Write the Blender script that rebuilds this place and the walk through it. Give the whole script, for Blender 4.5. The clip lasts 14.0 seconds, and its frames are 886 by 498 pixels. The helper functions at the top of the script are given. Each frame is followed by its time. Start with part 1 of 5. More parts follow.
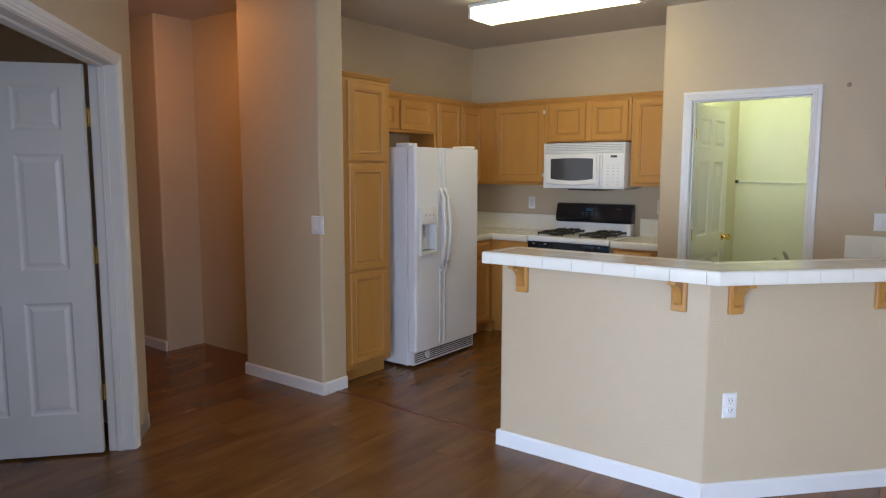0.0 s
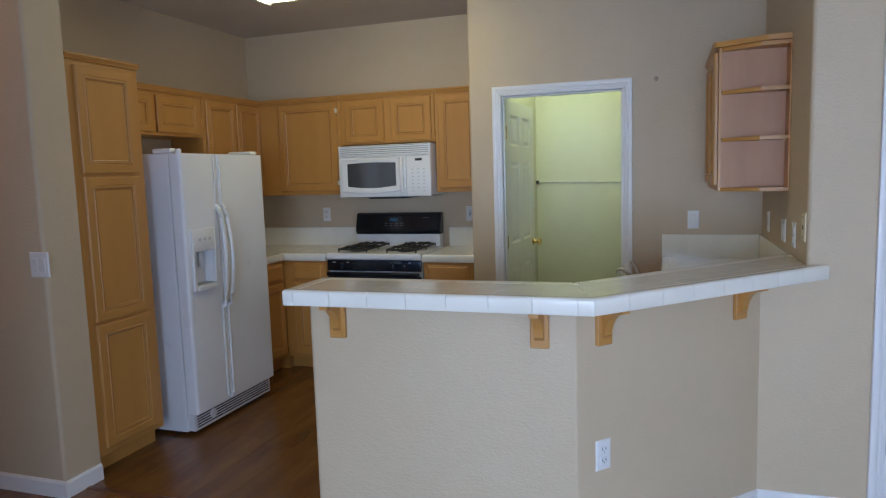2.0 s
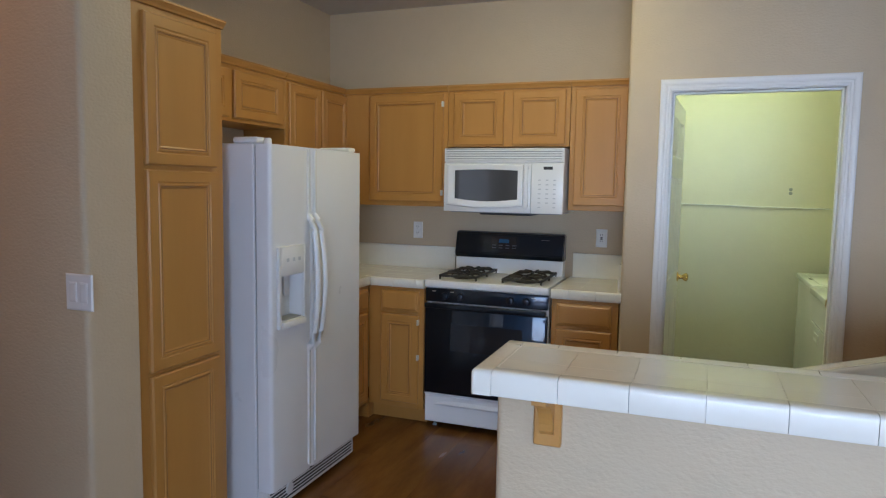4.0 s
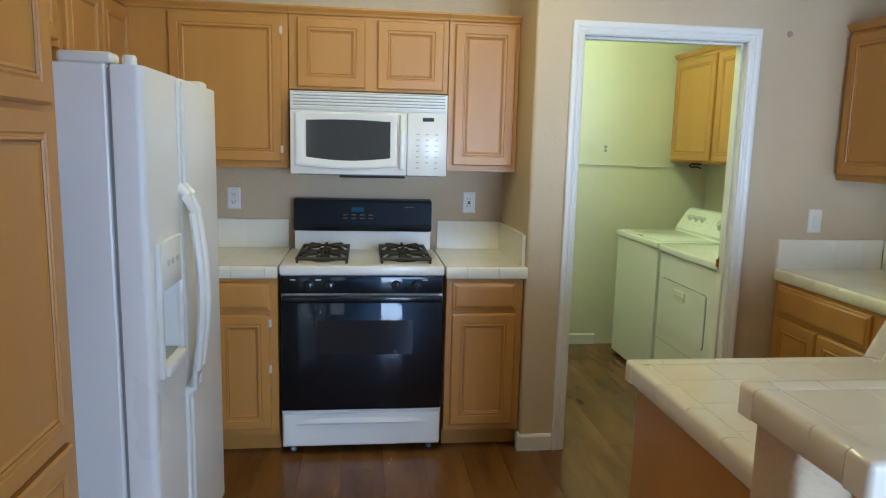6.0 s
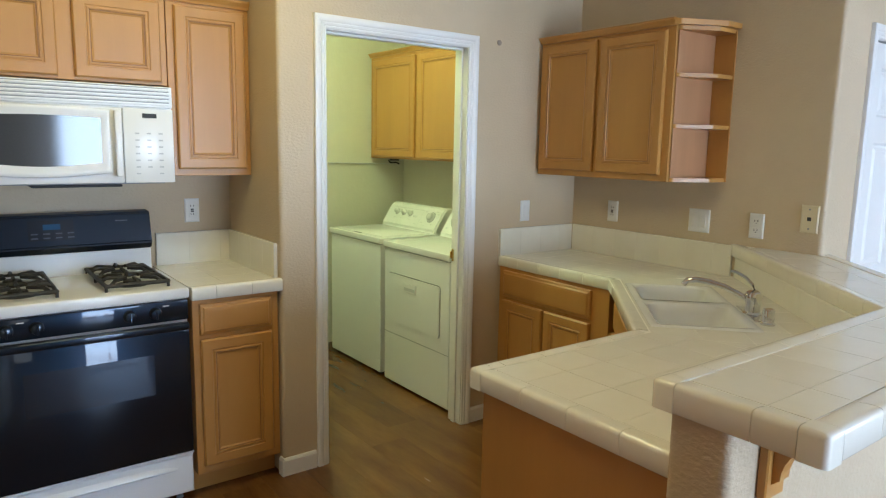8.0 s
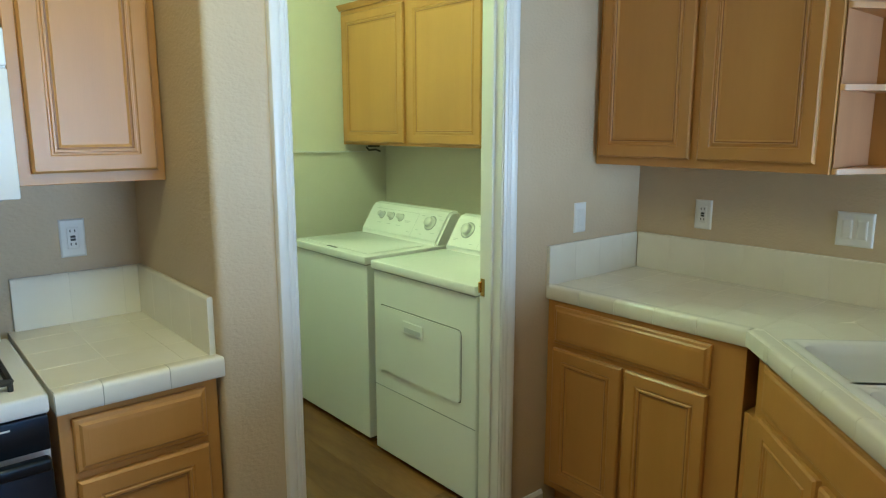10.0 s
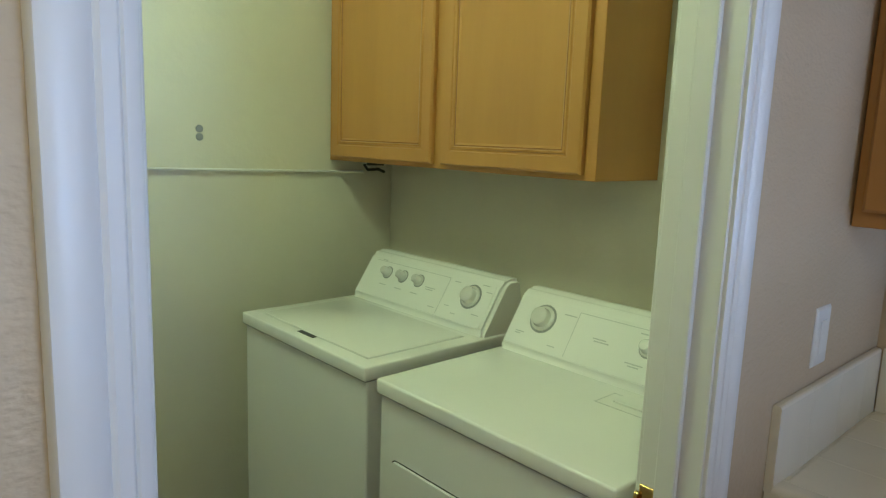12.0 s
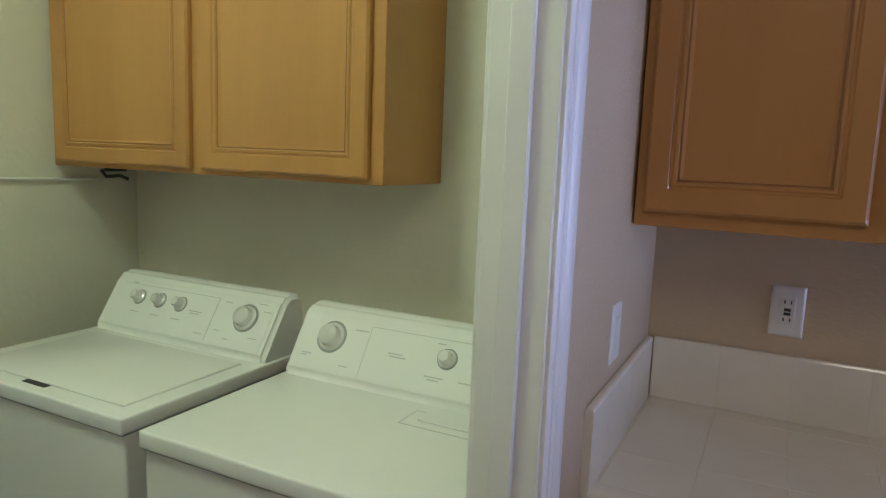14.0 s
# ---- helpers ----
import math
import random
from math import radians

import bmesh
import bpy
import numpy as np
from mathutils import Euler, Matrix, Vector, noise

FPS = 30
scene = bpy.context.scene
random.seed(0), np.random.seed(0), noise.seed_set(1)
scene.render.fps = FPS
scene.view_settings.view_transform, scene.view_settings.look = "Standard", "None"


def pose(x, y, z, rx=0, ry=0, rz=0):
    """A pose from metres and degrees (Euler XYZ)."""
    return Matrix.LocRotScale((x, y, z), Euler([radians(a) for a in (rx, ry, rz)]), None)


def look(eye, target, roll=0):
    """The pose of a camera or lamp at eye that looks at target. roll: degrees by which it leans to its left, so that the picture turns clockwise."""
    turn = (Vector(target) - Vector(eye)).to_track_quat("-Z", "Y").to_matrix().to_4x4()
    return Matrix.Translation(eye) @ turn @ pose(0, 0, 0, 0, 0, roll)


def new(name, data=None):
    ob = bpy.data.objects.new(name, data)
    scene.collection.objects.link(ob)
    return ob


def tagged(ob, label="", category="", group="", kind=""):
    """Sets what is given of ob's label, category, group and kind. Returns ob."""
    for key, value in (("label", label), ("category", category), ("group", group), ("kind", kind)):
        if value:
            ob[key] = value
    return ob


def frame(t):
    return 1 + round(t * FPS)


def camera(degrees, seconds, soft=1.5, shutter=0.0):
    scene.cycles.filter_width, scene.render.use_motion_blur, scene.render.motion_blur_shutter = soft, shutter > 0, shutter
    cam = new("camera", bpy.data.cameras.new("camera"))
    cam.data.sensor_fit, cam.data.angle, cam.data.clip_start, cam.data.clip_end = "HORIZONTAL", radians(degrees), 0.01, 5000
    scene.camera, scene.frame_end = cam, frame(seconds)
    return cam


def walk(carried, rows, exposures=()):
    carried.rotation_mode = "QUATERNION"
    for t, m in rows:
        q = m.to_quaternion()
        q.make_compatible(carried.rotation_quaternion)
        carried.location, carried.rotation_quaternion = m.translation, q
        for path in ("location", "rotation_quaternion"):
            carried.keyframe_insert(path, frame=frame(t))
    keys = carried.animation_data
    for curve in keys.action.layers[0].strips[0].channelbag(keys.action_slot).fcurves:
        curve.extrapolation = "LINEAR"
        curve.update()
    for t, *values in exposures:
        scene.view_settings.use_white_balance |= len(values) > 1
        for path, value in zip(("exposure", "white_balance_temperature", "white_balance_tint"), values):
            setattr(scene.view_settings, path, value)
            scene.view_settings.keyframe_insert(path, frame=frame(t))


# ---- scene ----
cam = camera(66.6, 14.0, soft=1.2)
PATH = [
    (0, (0.045, 0.431, 1.475), (-1.15, 2.018, 1.247), 0.1),
    (0.5, (-0.012, 0.53, 1.473), (-0.93, 2.287, 1.208), 0.3),
    (1, (-0.112, 0.699, 1.47), (-0.855, 2.538, 1.213), 0.8),
    (1.5, (-0.267, 0.856, 1.466), (-1.009, 2.698, 1.201), 0.8),
    (2, (-0.456, 1.076, 1.491), (-1.093, 2.962, 1.269), -1.8),
    (2.5, (-0.636, 1.324, 1.499), (-1.304, 3.198, 1.299), -1.7),
    (3, (-0.788, 1.537, 1.519), (-1.582, 3.365, 1.352), 1.8),
    (3.2, (-0.878, 1.614, 1.492), (-1.679, 3.44, 1.338), 2.5),
    (5.3, (-2.244, 2.163, 1.484), (-2.473, 4.128, 1.195), -1.1),
    (5.5, (-2.338, 2.248, 1.472), (-2.435, 4.224, 1.176), 0.3),
    (6, (-2.53, 2.496, 1.478), (-2.296, 4.46, 1.177), 1.4),
    (6.5, (-2.724, 2.659, 1.464), (-2.144, 4.549, 1.157), 1.8),
    (7, (-2.88, 2.748, 1.491), (-1.873, 4.44, 1.141), 2.0),
    (7.5, (-2.93, 2.79, 1.5), (-1.843, 4.43, 1.141), 1.4),
    (8, (-2.929, 2.843, 1.505), (-1.745, 4.426, 1.203), 1.1),
    (8.2, (-2.904, 2.885, 1.49), (-1.687, 4.442, 1.185), 1.5),
    (10.3, (-2.288, 4.196, 1.497), (-1.006, 5.689, 1.145), -0.0),
    (10.5, (-2.205, 4.358, 1.47), (-0.932, 5.867, 1.15), 2.4),
    (11, (-2.0, 4.728, 1.466), (-0.664, 6.185, 1.162), 0.8),
    (11.5, (-1.826, 4.993, 1.449), (-0.382, 6.333, 1.101), 1.3),
    (12, (-1.678, 5.159, 1.496), (-0.342, 6.613, 1.176), 2.1),
    (12.5, (-1.638, 5.256, 1.499), (-0.348, 6.749, 1.175), 2.1),
    (13, (-1.628, 5.304, 1.515), (-0.312, 6.777, 1.201), 1.0),
    (13.5, (-1.623, 5.328, 1.502), (-0.144, 6.644, 1.216), 1.9),
    (14, (-1.599, 5.314, 1.485), (0.17, 6.205, 1.206), 2.2),
]
EXPOSURES = [
    (0.0, -0.12, 6050, 24), (1.0, -0.42, 5500, 24), (1.5, -0.55, 5500, 23), (3.0, -0.45, 5650, 22), (5.5, 0.03, 5620, 18), (6.5, 0.20, 5550, 14),
    (8.0, 0.30, 5850, 16), (10.5, 0.14, 5130, 5), (11.5, -0.2, 5300, 14), (12.5, -0.4, 5260, 29), (13.2, -0.42, 5150, 37), (14.0, -0.34, 5120, 40),
]
walk(cam, [(t, look(eye, target, roll)) for t, eye, target, roll in PATH], EXPOSURES)

# ---- light ----
world = bpy.data.worlds.new("daylight")
scene.world = world
world.use_nodes = True
wn = world.node_tree.nodes
sky = wn.new("ShaderNodeTexSky")
sky.sky_type, sky.sun_disc = "NISHITA", False
sky.sun_elevation, sky.sun_rotation = radians(48), radians(150)
wn["Background"].inputs["Strength"].default_value = 0.12
world.node_tree.links.new(sky.outputs[0], wn["Background"].inputs["Color"])
sun_data = bpy.data.lights.new("sun", "SUN")
sun_data.energy, sun_data.angle, sun_data.color = 3.0, radians(0.5), (1.0, 0.94, 0.85)
sun = new("sun", sun_data)
sun.matrix_world = look((3, -8, 9), (0, 0, 0))


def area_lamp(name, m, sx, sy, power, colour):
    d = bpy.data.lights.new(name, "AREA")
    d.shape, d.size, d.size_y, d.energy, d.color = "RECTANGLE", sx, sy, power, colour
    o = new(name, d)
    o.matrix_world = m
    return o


# skylight that enters by the living room's glass door
sky_lamp = area_lamp("window_light", look((-0.45, -2.52, 1.15), (-1.2, 4.0, -0.9)), 2.7, 2.0, 175, (0.50, 0.75, 1.0))
sky_lamp.data.spread = radians(150)
# warm fill lamp added in the same door, aimed up as if from the ground outside
area_lamp("warm_fill_light", look((-0.45, -2.50, 1.05), (-1.0, 4.0, 3.6)), 2.7, 1.8, 46, (1.0, 0.80, 0.56))
# fill lamp added at the right, in a made-up side window
area_lamp("side_fill_light", look((1.84, 0.6, 1.45), (-4.0, 0.9, 1.2)), 1.7, 1.2, 62, (0.60, 0.80, 1.0))
# lamp added in a made-up bedroom window to brighten the open door leaf
area_lamp("bedroom_fill_light", look((-3.9, -0.36, 1.5), (-3.7, 2.5, 1.1)), 1.2, 1.1, 2.0, (0.95, 0.93, 0.88))

# ---- helpers of this place ----
CEIL = 2.70


def part(name, bm, material, parent=None, label="", smooth=False, m=None):
    """One mesh object from a bmesh given in world metres, under a thing or a part."""
    if m is not None:
        bm.transform(m)
    bmesh.ops.recalc_face_normals(bm, faces=bm.faces[:])
    me = bpy.data.meshes.new(name)
    bm.to_mesh(me)
    bm.free()
    me.materials.append(material)
    if smooth:
        areas = sorted(p.area for p in me.polygons)
        limit = 3.0 * areas[len(areas) // 2]
        for p in me.polygons:
            p.use_smooth = p.area <= limit
        me.set_sharp_from_angle(angle=radians(38))
    ob = new(name, me)
    if parent is not None:
        ob.parent = parent
        if parent.type == "EMPTY":
            ob.matrix_parent_inverse = parent.matrix_basis.inverted()
    if label:
        ob["label"] = label
    return ob


def thing(name, at, label, category, group=""):
    e = new(name)
    e.empty_display_size = 0.1
    e.matrix_basis = Matrix.Translation(at)
    return tagged(e, label, category, group)


def structure(ob, label, category):
    return tagged(ob, label, category, kind="structure")


def bx(bm, x0, x1, y0, y1, z0, z1, bev=0.0, seg=2):
    r = bmesh.ops.create_cube(bm, size=1.0, matrix=Matrix.Translation(((x0 + x1) / 2, (y0 + y1) / 2, (z0 + z1) / 2)) @ Matrix.Diagonal((abs(x1 - x0), abs(y1 - y0), abs(z1 - z0), 1)))
    if bev > 0:
        es = list({e for v in r["verts"] for e in v.link_edges})
        bmesh.ops.bevel(bm, geom=es, offset=bev, segments=seg, affect="EDGES", profile=0.5)
    return bm


def box(x0, x1, y0, y1, z0, z1, bev=0.0, seg=2):
    return bx(bmesh.new(), x0, x1, y0, y1, z0, z1, bev, seg)


def rounded(poly, corners, r, n=5):
    """A 2D outline with the named corners rounded."""
    out = []
    for i, p in enumerate(poly):
        if i not in corners:
            out.append(Vector(p))
            continue
        p, a, b = Vector(p), Vector(poly[i - 1]), Vector(poly[(i + 1) % len(poly)])
        da, db = (a - p).normalized(), (b - p).normalized()
        half = da.angle(db) / 2
        cut = r / math.tan(half)
        p0, p1 = p + da * cut, p + db * cut
        for k in range(n + 1):
            t = k / n
            out.append(p0 * (1 - t) ** 2 + p * 2 * t * (1 - t) + p1 * t ** 2)
    return out


def prism(bm, poly, z0, z1):
    lo = [bm.verts.new((p[0], p[1], z0)) for p in poly]
    hi = [bm.verts.new((p[0], p[1], z1)) for p in poly]
    n = len(poly)
    bm.faces.new(lo[::-1])
    bm.faces.new(hi)
    for i in range(n):
        bm.faces.new((lo[i], lo[(i + 1) % n], hi[(i + 1) % n], hi[i]))
    return bm


def rings(bm, x0, x1, z0, z1, prof, y=0.0, close_back=True):
    """Nested rectangles in the xz plane: prof holds (inset, height towards -y)."""
    last = None
    first = None
    for inset, d in prof:
        c = [bm.verts.new((x0 + inset, y - d, z0 + inset)), bm.verts.new((x1 - inset, y - d, z0 + inset)),
             bm.verts.new((x1 - inset, y - d, z1 - inset)), bm.verts.new((x0 + inset, y - d, z1 - inset))]
        if last:
            for i in range(4):
                bm.faces.new((last[i], last[(i + 1) % 4], c[(i + 1) % 4], c[i]))
        else:
            first = c
        last = c
    bm.faces.new(last)
    if close_back:
        bm.faces.new(first[::-1])
    return bm


def tube(bm, pts, r, n=10, flat=1.0, cap=True):
    """A round bar along points; flat squashes it sideways."""
    pts = [Vector(p) for p in pts]
    loops = []
    for i, p in enumerate(pts):
        t = (pts[min(i + 1, len(pts) - 1)] - pts[max(i - 1, 0)]).normalized()
        up = Vector((0, 0, 1)) if abs(t.z) < 0.9 else Vector((0, 1, 0))
        a = t.cross(up).normalized()
        b = t.cross(a).normalized()
        loops.append([bm.verts.new(p + a * (r * math.cos(2 * math.pi * k / n)) + b * (r * flat * math.sin(2 * math.pi * k / n))) for k in range(n)])
    for u, v in zip(loops, loops[1:]):
        for k in range(n):
            bm.faces.new((u[k], u[(k + 1) % n], v[(k + 1) % n], v[k]))
    if cap:
        bm.faces.new(loops[0][::-1])
        bm.faces.new(loops[-1])
    return bm


def lathe(bm, prof, n=20, m=None):
    """A turned shape round z; prof holds (radius, z)."""
    loops = [[bm.verts.new((r * math.cos(2 * math.pi * k / n), r * math.sin(2 * math.pi * k / n), z)) for k in range(n)] for r, z in prof]
    for u, v in zip(loops, loops[1:]):
        for k in range(n):
            bm.faces.new((u[k], u[(k + 1) % n], v[(k + 1) % n], v[k]))
    bm.faces.new(loops[0][::-1])
    bm.faces.new(loops[-1])
    if m is not None:
        bmesh.ops.transform(bm, matrix=m, verts=[v for l in loops for v in l])
    return bm


def outwards(x, y, z):
    """A pose that turns z towards -y, for knobs on a front."""
    return pose(x, y, z, 90, 0, 0)


# ---- materials ----
def material(name, colour, rough=0.5, metal=0.0, second=None, scale=6.0, stretch=(1, 1, 1), mix=(0.35, 0.65), bump=0.0, bump_scale=150.0, bump_stretch=(1, 1, 1), rough_var=0.08, per_object=0.0, coat=0.0, fine=0.0, detail=5.0):
    m = bpy.data.materials.new(name)
    m.use_nodes = True
    nt = m.node_tree
    nodes, links = nt.nodes, nt.links
    b = nodes["Principled BSDF"]
    b.inputs["Metallic"].default_value = metal
    b.inputs["Coat Weight"].default_value = coat
    b.inputs["Coat Roughness"].default_value = 0.12
    co = nodes.new("ShaderNodeTexCoord")
    vec = co.outputs["Object"]
    info = nodes.new("ShaderNodeObjectInfo")
    if per_object:
        add = nodes.new("ShaderNodeVectorMath")
        add.operation = "MULTIPLY_ADD"
        links.new(info.outputs["Random"], add.inputs[0])
        add.inputs[1].default_value = (37.0, 17.0, 23.0)
        links.new(vec, add.inputs[2])
        vec = add.outputs[0]
    mp = nodes.new("ShaderNodeMapping")
    mp.inputs["Scale"].default_value = stretch
    links.new(vec, mp.inputs["Vector"])
    no = nodes.new("ShaderNodeTexNoise")
    no.inputs["Scale"].default_value, no.inputs["Detail"].default_value = scale, detail
    links.new(mp.outputs[0], no.inputs["Vector"])
    ra = nodes.new("ShaderNodeValToRGB")
    second = second or tuple(c * 0.93 for c in colour)
    ra.color_ramp.elements[0].position, ra.color_ramp.elements[1].position = mix
    ra.color_ramp.elements[0].color = (*second, 1)
    ra.color_ramp.elements[1].color = (*colour, 1)
    links.new(no.outputs["Fac"], ra.inputs[0])
    out = ra.outputs[0]
    if fine:
        n2 = nodes.new("ShaderNodeTexNoise")
        n2.inputs["Scale"].default_value, n2.inputs["Detail"].default_value = scale * 9, 3.0
        links.new(mp.outputs[0], n2.inputs["Vector"])
        mr = nodes.new("ShaderNodeMapRange")
        mr.inputs["To Min"].default_value, mr.inputs["To Max"].default_value = 1 - fine, 1 + fine
        links.new(n2.outputs["Fac"], mr.inputs["Value"])
        mu = nodes.new("ShaderNodeMix")
        mu.data_type, mu.blend_type = "RGBA", "MULTIPLY"
        mu.inputs[0].default_value = 1.0
        links.new(out, mu.inputs[6])
        links.new(mr.outputs[0], mu.inputs[7])
        out = mu.outputs[2]
    if per_object:
        hs = nodes.new("ShaderNodeHueSaturation")
        mr = nodes.new("ShaderNodeMapRange")
        mr.inputs["To Min"].default_value, mr.inputs["To Max"].default_value = 1 - per_object, 1 + per_object
        links.new(info.outputs["Random"], mr.inputs["Value"])
        links.new(mr.outputs[0], hs.inputs["Value"])
        links.new(out, hs.inputs["Color"])
        out = hs.outputs[0]
    links.new(out, b.inputs["Base Color"])
    rr = nodes.new("ShaderNodeMapRange")
    rr.inputs["To Min"].default_value, rr.inputs["To Max"].default_value = max(rough - rough_var, 0.02), min(rough + rough_var, 1.0)
    links.new(no.outputs["Fac"], rr.inputs["Value"])
    links.new(rr.outputs[0], b.inputs["Roughness"])
    if bump:
        mb = nodes.new("ShaderNodeMapping")
        mb.inputs["Scale"].default_value = bump_stretch
        links.new(vec, mb.inputs["Vector"])
        nb = nodes.new("ShaderNodeTexNoise")
        nb.inputs["Scale"].default_value, nb.inputs["Detail"].default_value = bump_scale, 2.5
        links.new(mb.outputs[0], nb.inputs["Vector"])
        bu = nodes.new("ShaderNodeBump")
        bu.inputs["Strength"].default_value, bu.inputs["Distance"].default_value = 1.0, bump
        links.new(nb.outputs["Fac"], bu.inputs["Height"])
        links.new(bu.outputs[0], b.inputs["Normal"])
    return m


def glow(name, colour, strength):
    m = bpy.data.materials.new(name)
    m.use_nodes = True
    b = m.node_tree.nodes["Principled BSDF"]
    b.inputs["Base Color"].default_value = (0.8, 0.8, 0.8, 1)
    b.inputs["Emission Color"].default_value = (*colour, 1)
    b.inputs["Emission Strength"].default_value = strength
    return m


def clear_glass(name):
    m = bpy.data.materials.new(name)
    m.use_nodes = True
    b = m.node_tree.nodes["Principled BSDF"]
    b.inputs["Transmission Weight"].default_value = 1.0
    b.inputs["Roughness"].default_value = 0.0
    b.inputs["IOR"].default_value = 1.1
    return m


PAINT = material("beige_wall_paint", (0.56, 0.447, 0.295), 0.55, second=(0.535, 0.424, 0.275), scale=1.6, bump=0.0021, bump_scale=72, bump_stretch=(1, 1, 1.6), fine=0.03)
LAUNDRY_PAINT = material("offwhite_laundry_paint", (0.68, 0.645, 0.535), 0.6, second=(0.65, 0.615, 0.505), scale=1.6, bump=0.0010, bump_scale=44, fine=0.02)
CEILING = material("ceiling_paint", (0.62, 0.58, 0.52), 0.85, scale=1.5, bump=0.004, bump_scale=60)
TRIM = material("white_trim_paint", (0.78, 0.77, 0.74), 0.36, second=(0.73, 0.72, 0.69), scale=2)
DOORPAINT = material("white_door_paint", (0.78, 0.77, 0.73), 0.42, second=(0.74, 0.73, 0.69), scale=3, bump=0.00025, bump_scale=160, bump_stretch=(1, 1, 0.12))
WOOD = material("honey_maple", (0.50, 0.25, 0.058), 0.36, second=(0.44, 0.21, 0.046), scale=2.0, stretch=(4, 4, 0.5), mix=(0.25, 0.75), bump=0.00012, bump_scale=60, bump_stretch=(6, 6, 0.5), fine=0.03)
WOOD_IN = material("raw_maple_interior", (0.46, 0.235, 0.11), 0.5, second=(0.41, 0.205, 0.09), scale=2.2, stretch=(7, 7, 0.7), fine=0.06)
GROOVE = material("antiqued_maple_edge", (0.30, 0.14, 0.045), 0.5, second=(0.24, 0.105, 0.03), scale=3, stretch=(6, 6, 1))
LAMINATE = material("walnut_laminate", (0.215, 0.092, 0.022), 0.26, second=(0.105, 0.042, 0.011), scale=2.0, stretch=(5.0, 1.0, 1), mix=(0.22, 0.72), rough_var=0.03, per_object=0.14, fine=0.14, detail=4.0)
STRIP = material("threshold_wood", (0.15, 0.05, 0.02), 0.35, scale=3, stretch=(1, 8, 1))
TILE = material("cream_glazed_tile", (0.83, 0.80, 0.69), 0.12, second=(0.80, 0.765, 0.65), scale=7, rough_var=0.05, per_object=0.015, bump=0.0003, bump_scale=18)
GROUT = material("pale_grout", (0.76, 0.73, 0.63), 0.8, scale=30, bump=0.0006, bump_scale=300)
ENAMEL = material("white_enamel", (0.80, 0.80, 0.78), 0.16, second=(0.78, 0.78, 0.76), scale=3, bump=0.0002, bump_scale=260)
FRIDGE = material("white_textured_steel", (0.78, 0.78, 0.77), 0.30, second=(0.76, 0.76, 0.75), scale=3, bump=0.0006, bump_scale=330)
PLASTIC = material("white_plastic", (0.76, 0.755, 0.72), 0.35, scale=8)
IVORY = material("ivory_plastic", (0.70, 0.62, 0.42), 0.4, scale=8)
MARK = material("print_and_shade_grey", (0.52, 0.53, 0.53), 0.5, scale=8)
KNOB = material("knob_plastic", (0.70, 0.695, 0.67), 0.16, metal=0.1, scale=8)
CORD = material("pale_grey_cord", (0.72, 0.71, 0.68), 0.45, scale=20)
GREY = material("grey_plastic", (0.30, 0.31, 0.31), 0.45, scale=8)
# for dark parts, and for shade coloured in at slots, sockets and notches
DARK = material("dark_parts_and_shade", (0.03, 0.03, 0.03), 0.6, scale=8)
BLACK = material("black_glass_enamel", (0.006, 0.007, 0.009), 0.34, scale=4, rough_var=0.08)
BLACKWIN = material("oven_window_glass", (0.018, 0.019, 0.022), 0.22, scale=4, rough_var=0.05)
MWGLASS = material("microwave_mesh_glass", (0.06, 0.063, 0.068), 0.08, scale=200, rough_var=0.02)
for glossy in (BLACK, BLACKWIN, MWGLASS):
    glossy.node_tree.nodes["Principled BSDF"].inputs["Specular IOR Level"].default_value = 0.75
# wiped black glass: a sharp reflection over a hazy film, tinted blue in place of reflected window light
for smeared in (BLACK, BLACKWIN):
    smeared.node_tree.nodes["Principled BSDF"].inputs["Specular IOR Level"].default_value = 0.32
    smeared.node_tree.nodes["Principled BSDF"].inputs["Specular Tint"].default_value = (0.35, 0.62, 1.0, 1.0)
    smeared.node_tree.nodes["Principled BSDF"].inputs["Coat Weight"].default_value = 0.8
    smeared.node_tree.nodes["Principled BSDF"].inputs["Coat Roughness"].default_value = 0.03
IRON = material("cast_iron", (0.018, 0.017, 0.016), 0.55, scale=20, bump=0.0006, bump_scale=200)
CHROME = material("chrome", (0.72, 0.72, 0.73), 0.10, metal=1.0, scale=6, rough_var=0.04)
STEEL = material("satin_steel", (0.60, 0.59, 0.57), 0.3, metal=1.0, scale=6)
BRASS = material("brass", (0.72, 0.50, 0.17), 0.25, metal=1.0, scale=10)
PORCELAIN = material("white_porcelain", (0.80, 0.80, 0.77), 0.12, scale=5)
DISPLAY = material("blue_display", (0.02, 0.10, 0.20), 0.15, scale=30)
FAINT = material("faint_print", (0.09, 0.10, 0.115), 0.4, scale=8)
TUBE = glow("lit_diffuser", (1.0, 0.90, 0.42), 11.0)
LAUNDRY_LAMP = glow("laundry_diffuser", (0.80, 1.0, 0.45), 82.0)
WARM = glow("warm_bulb", (1.0, 0.46, 0.14), 170.0)
GLASS = clear_glass("window_glass")
FABRIC = material("pale_blind_fabric", (0.62, 0.63, 0.64), 0.8, scale=12)
GROUND = material("dry_ground", (0.30, 0.25, 0.18), 0.9, scale=0.6, second=(0.2, 0.2, 0.1))
STUCCO = material("pale_stucco", (0.6, 0.56, 0.5), 0.9, scale=2, bump=0.01, bump_scale=30)

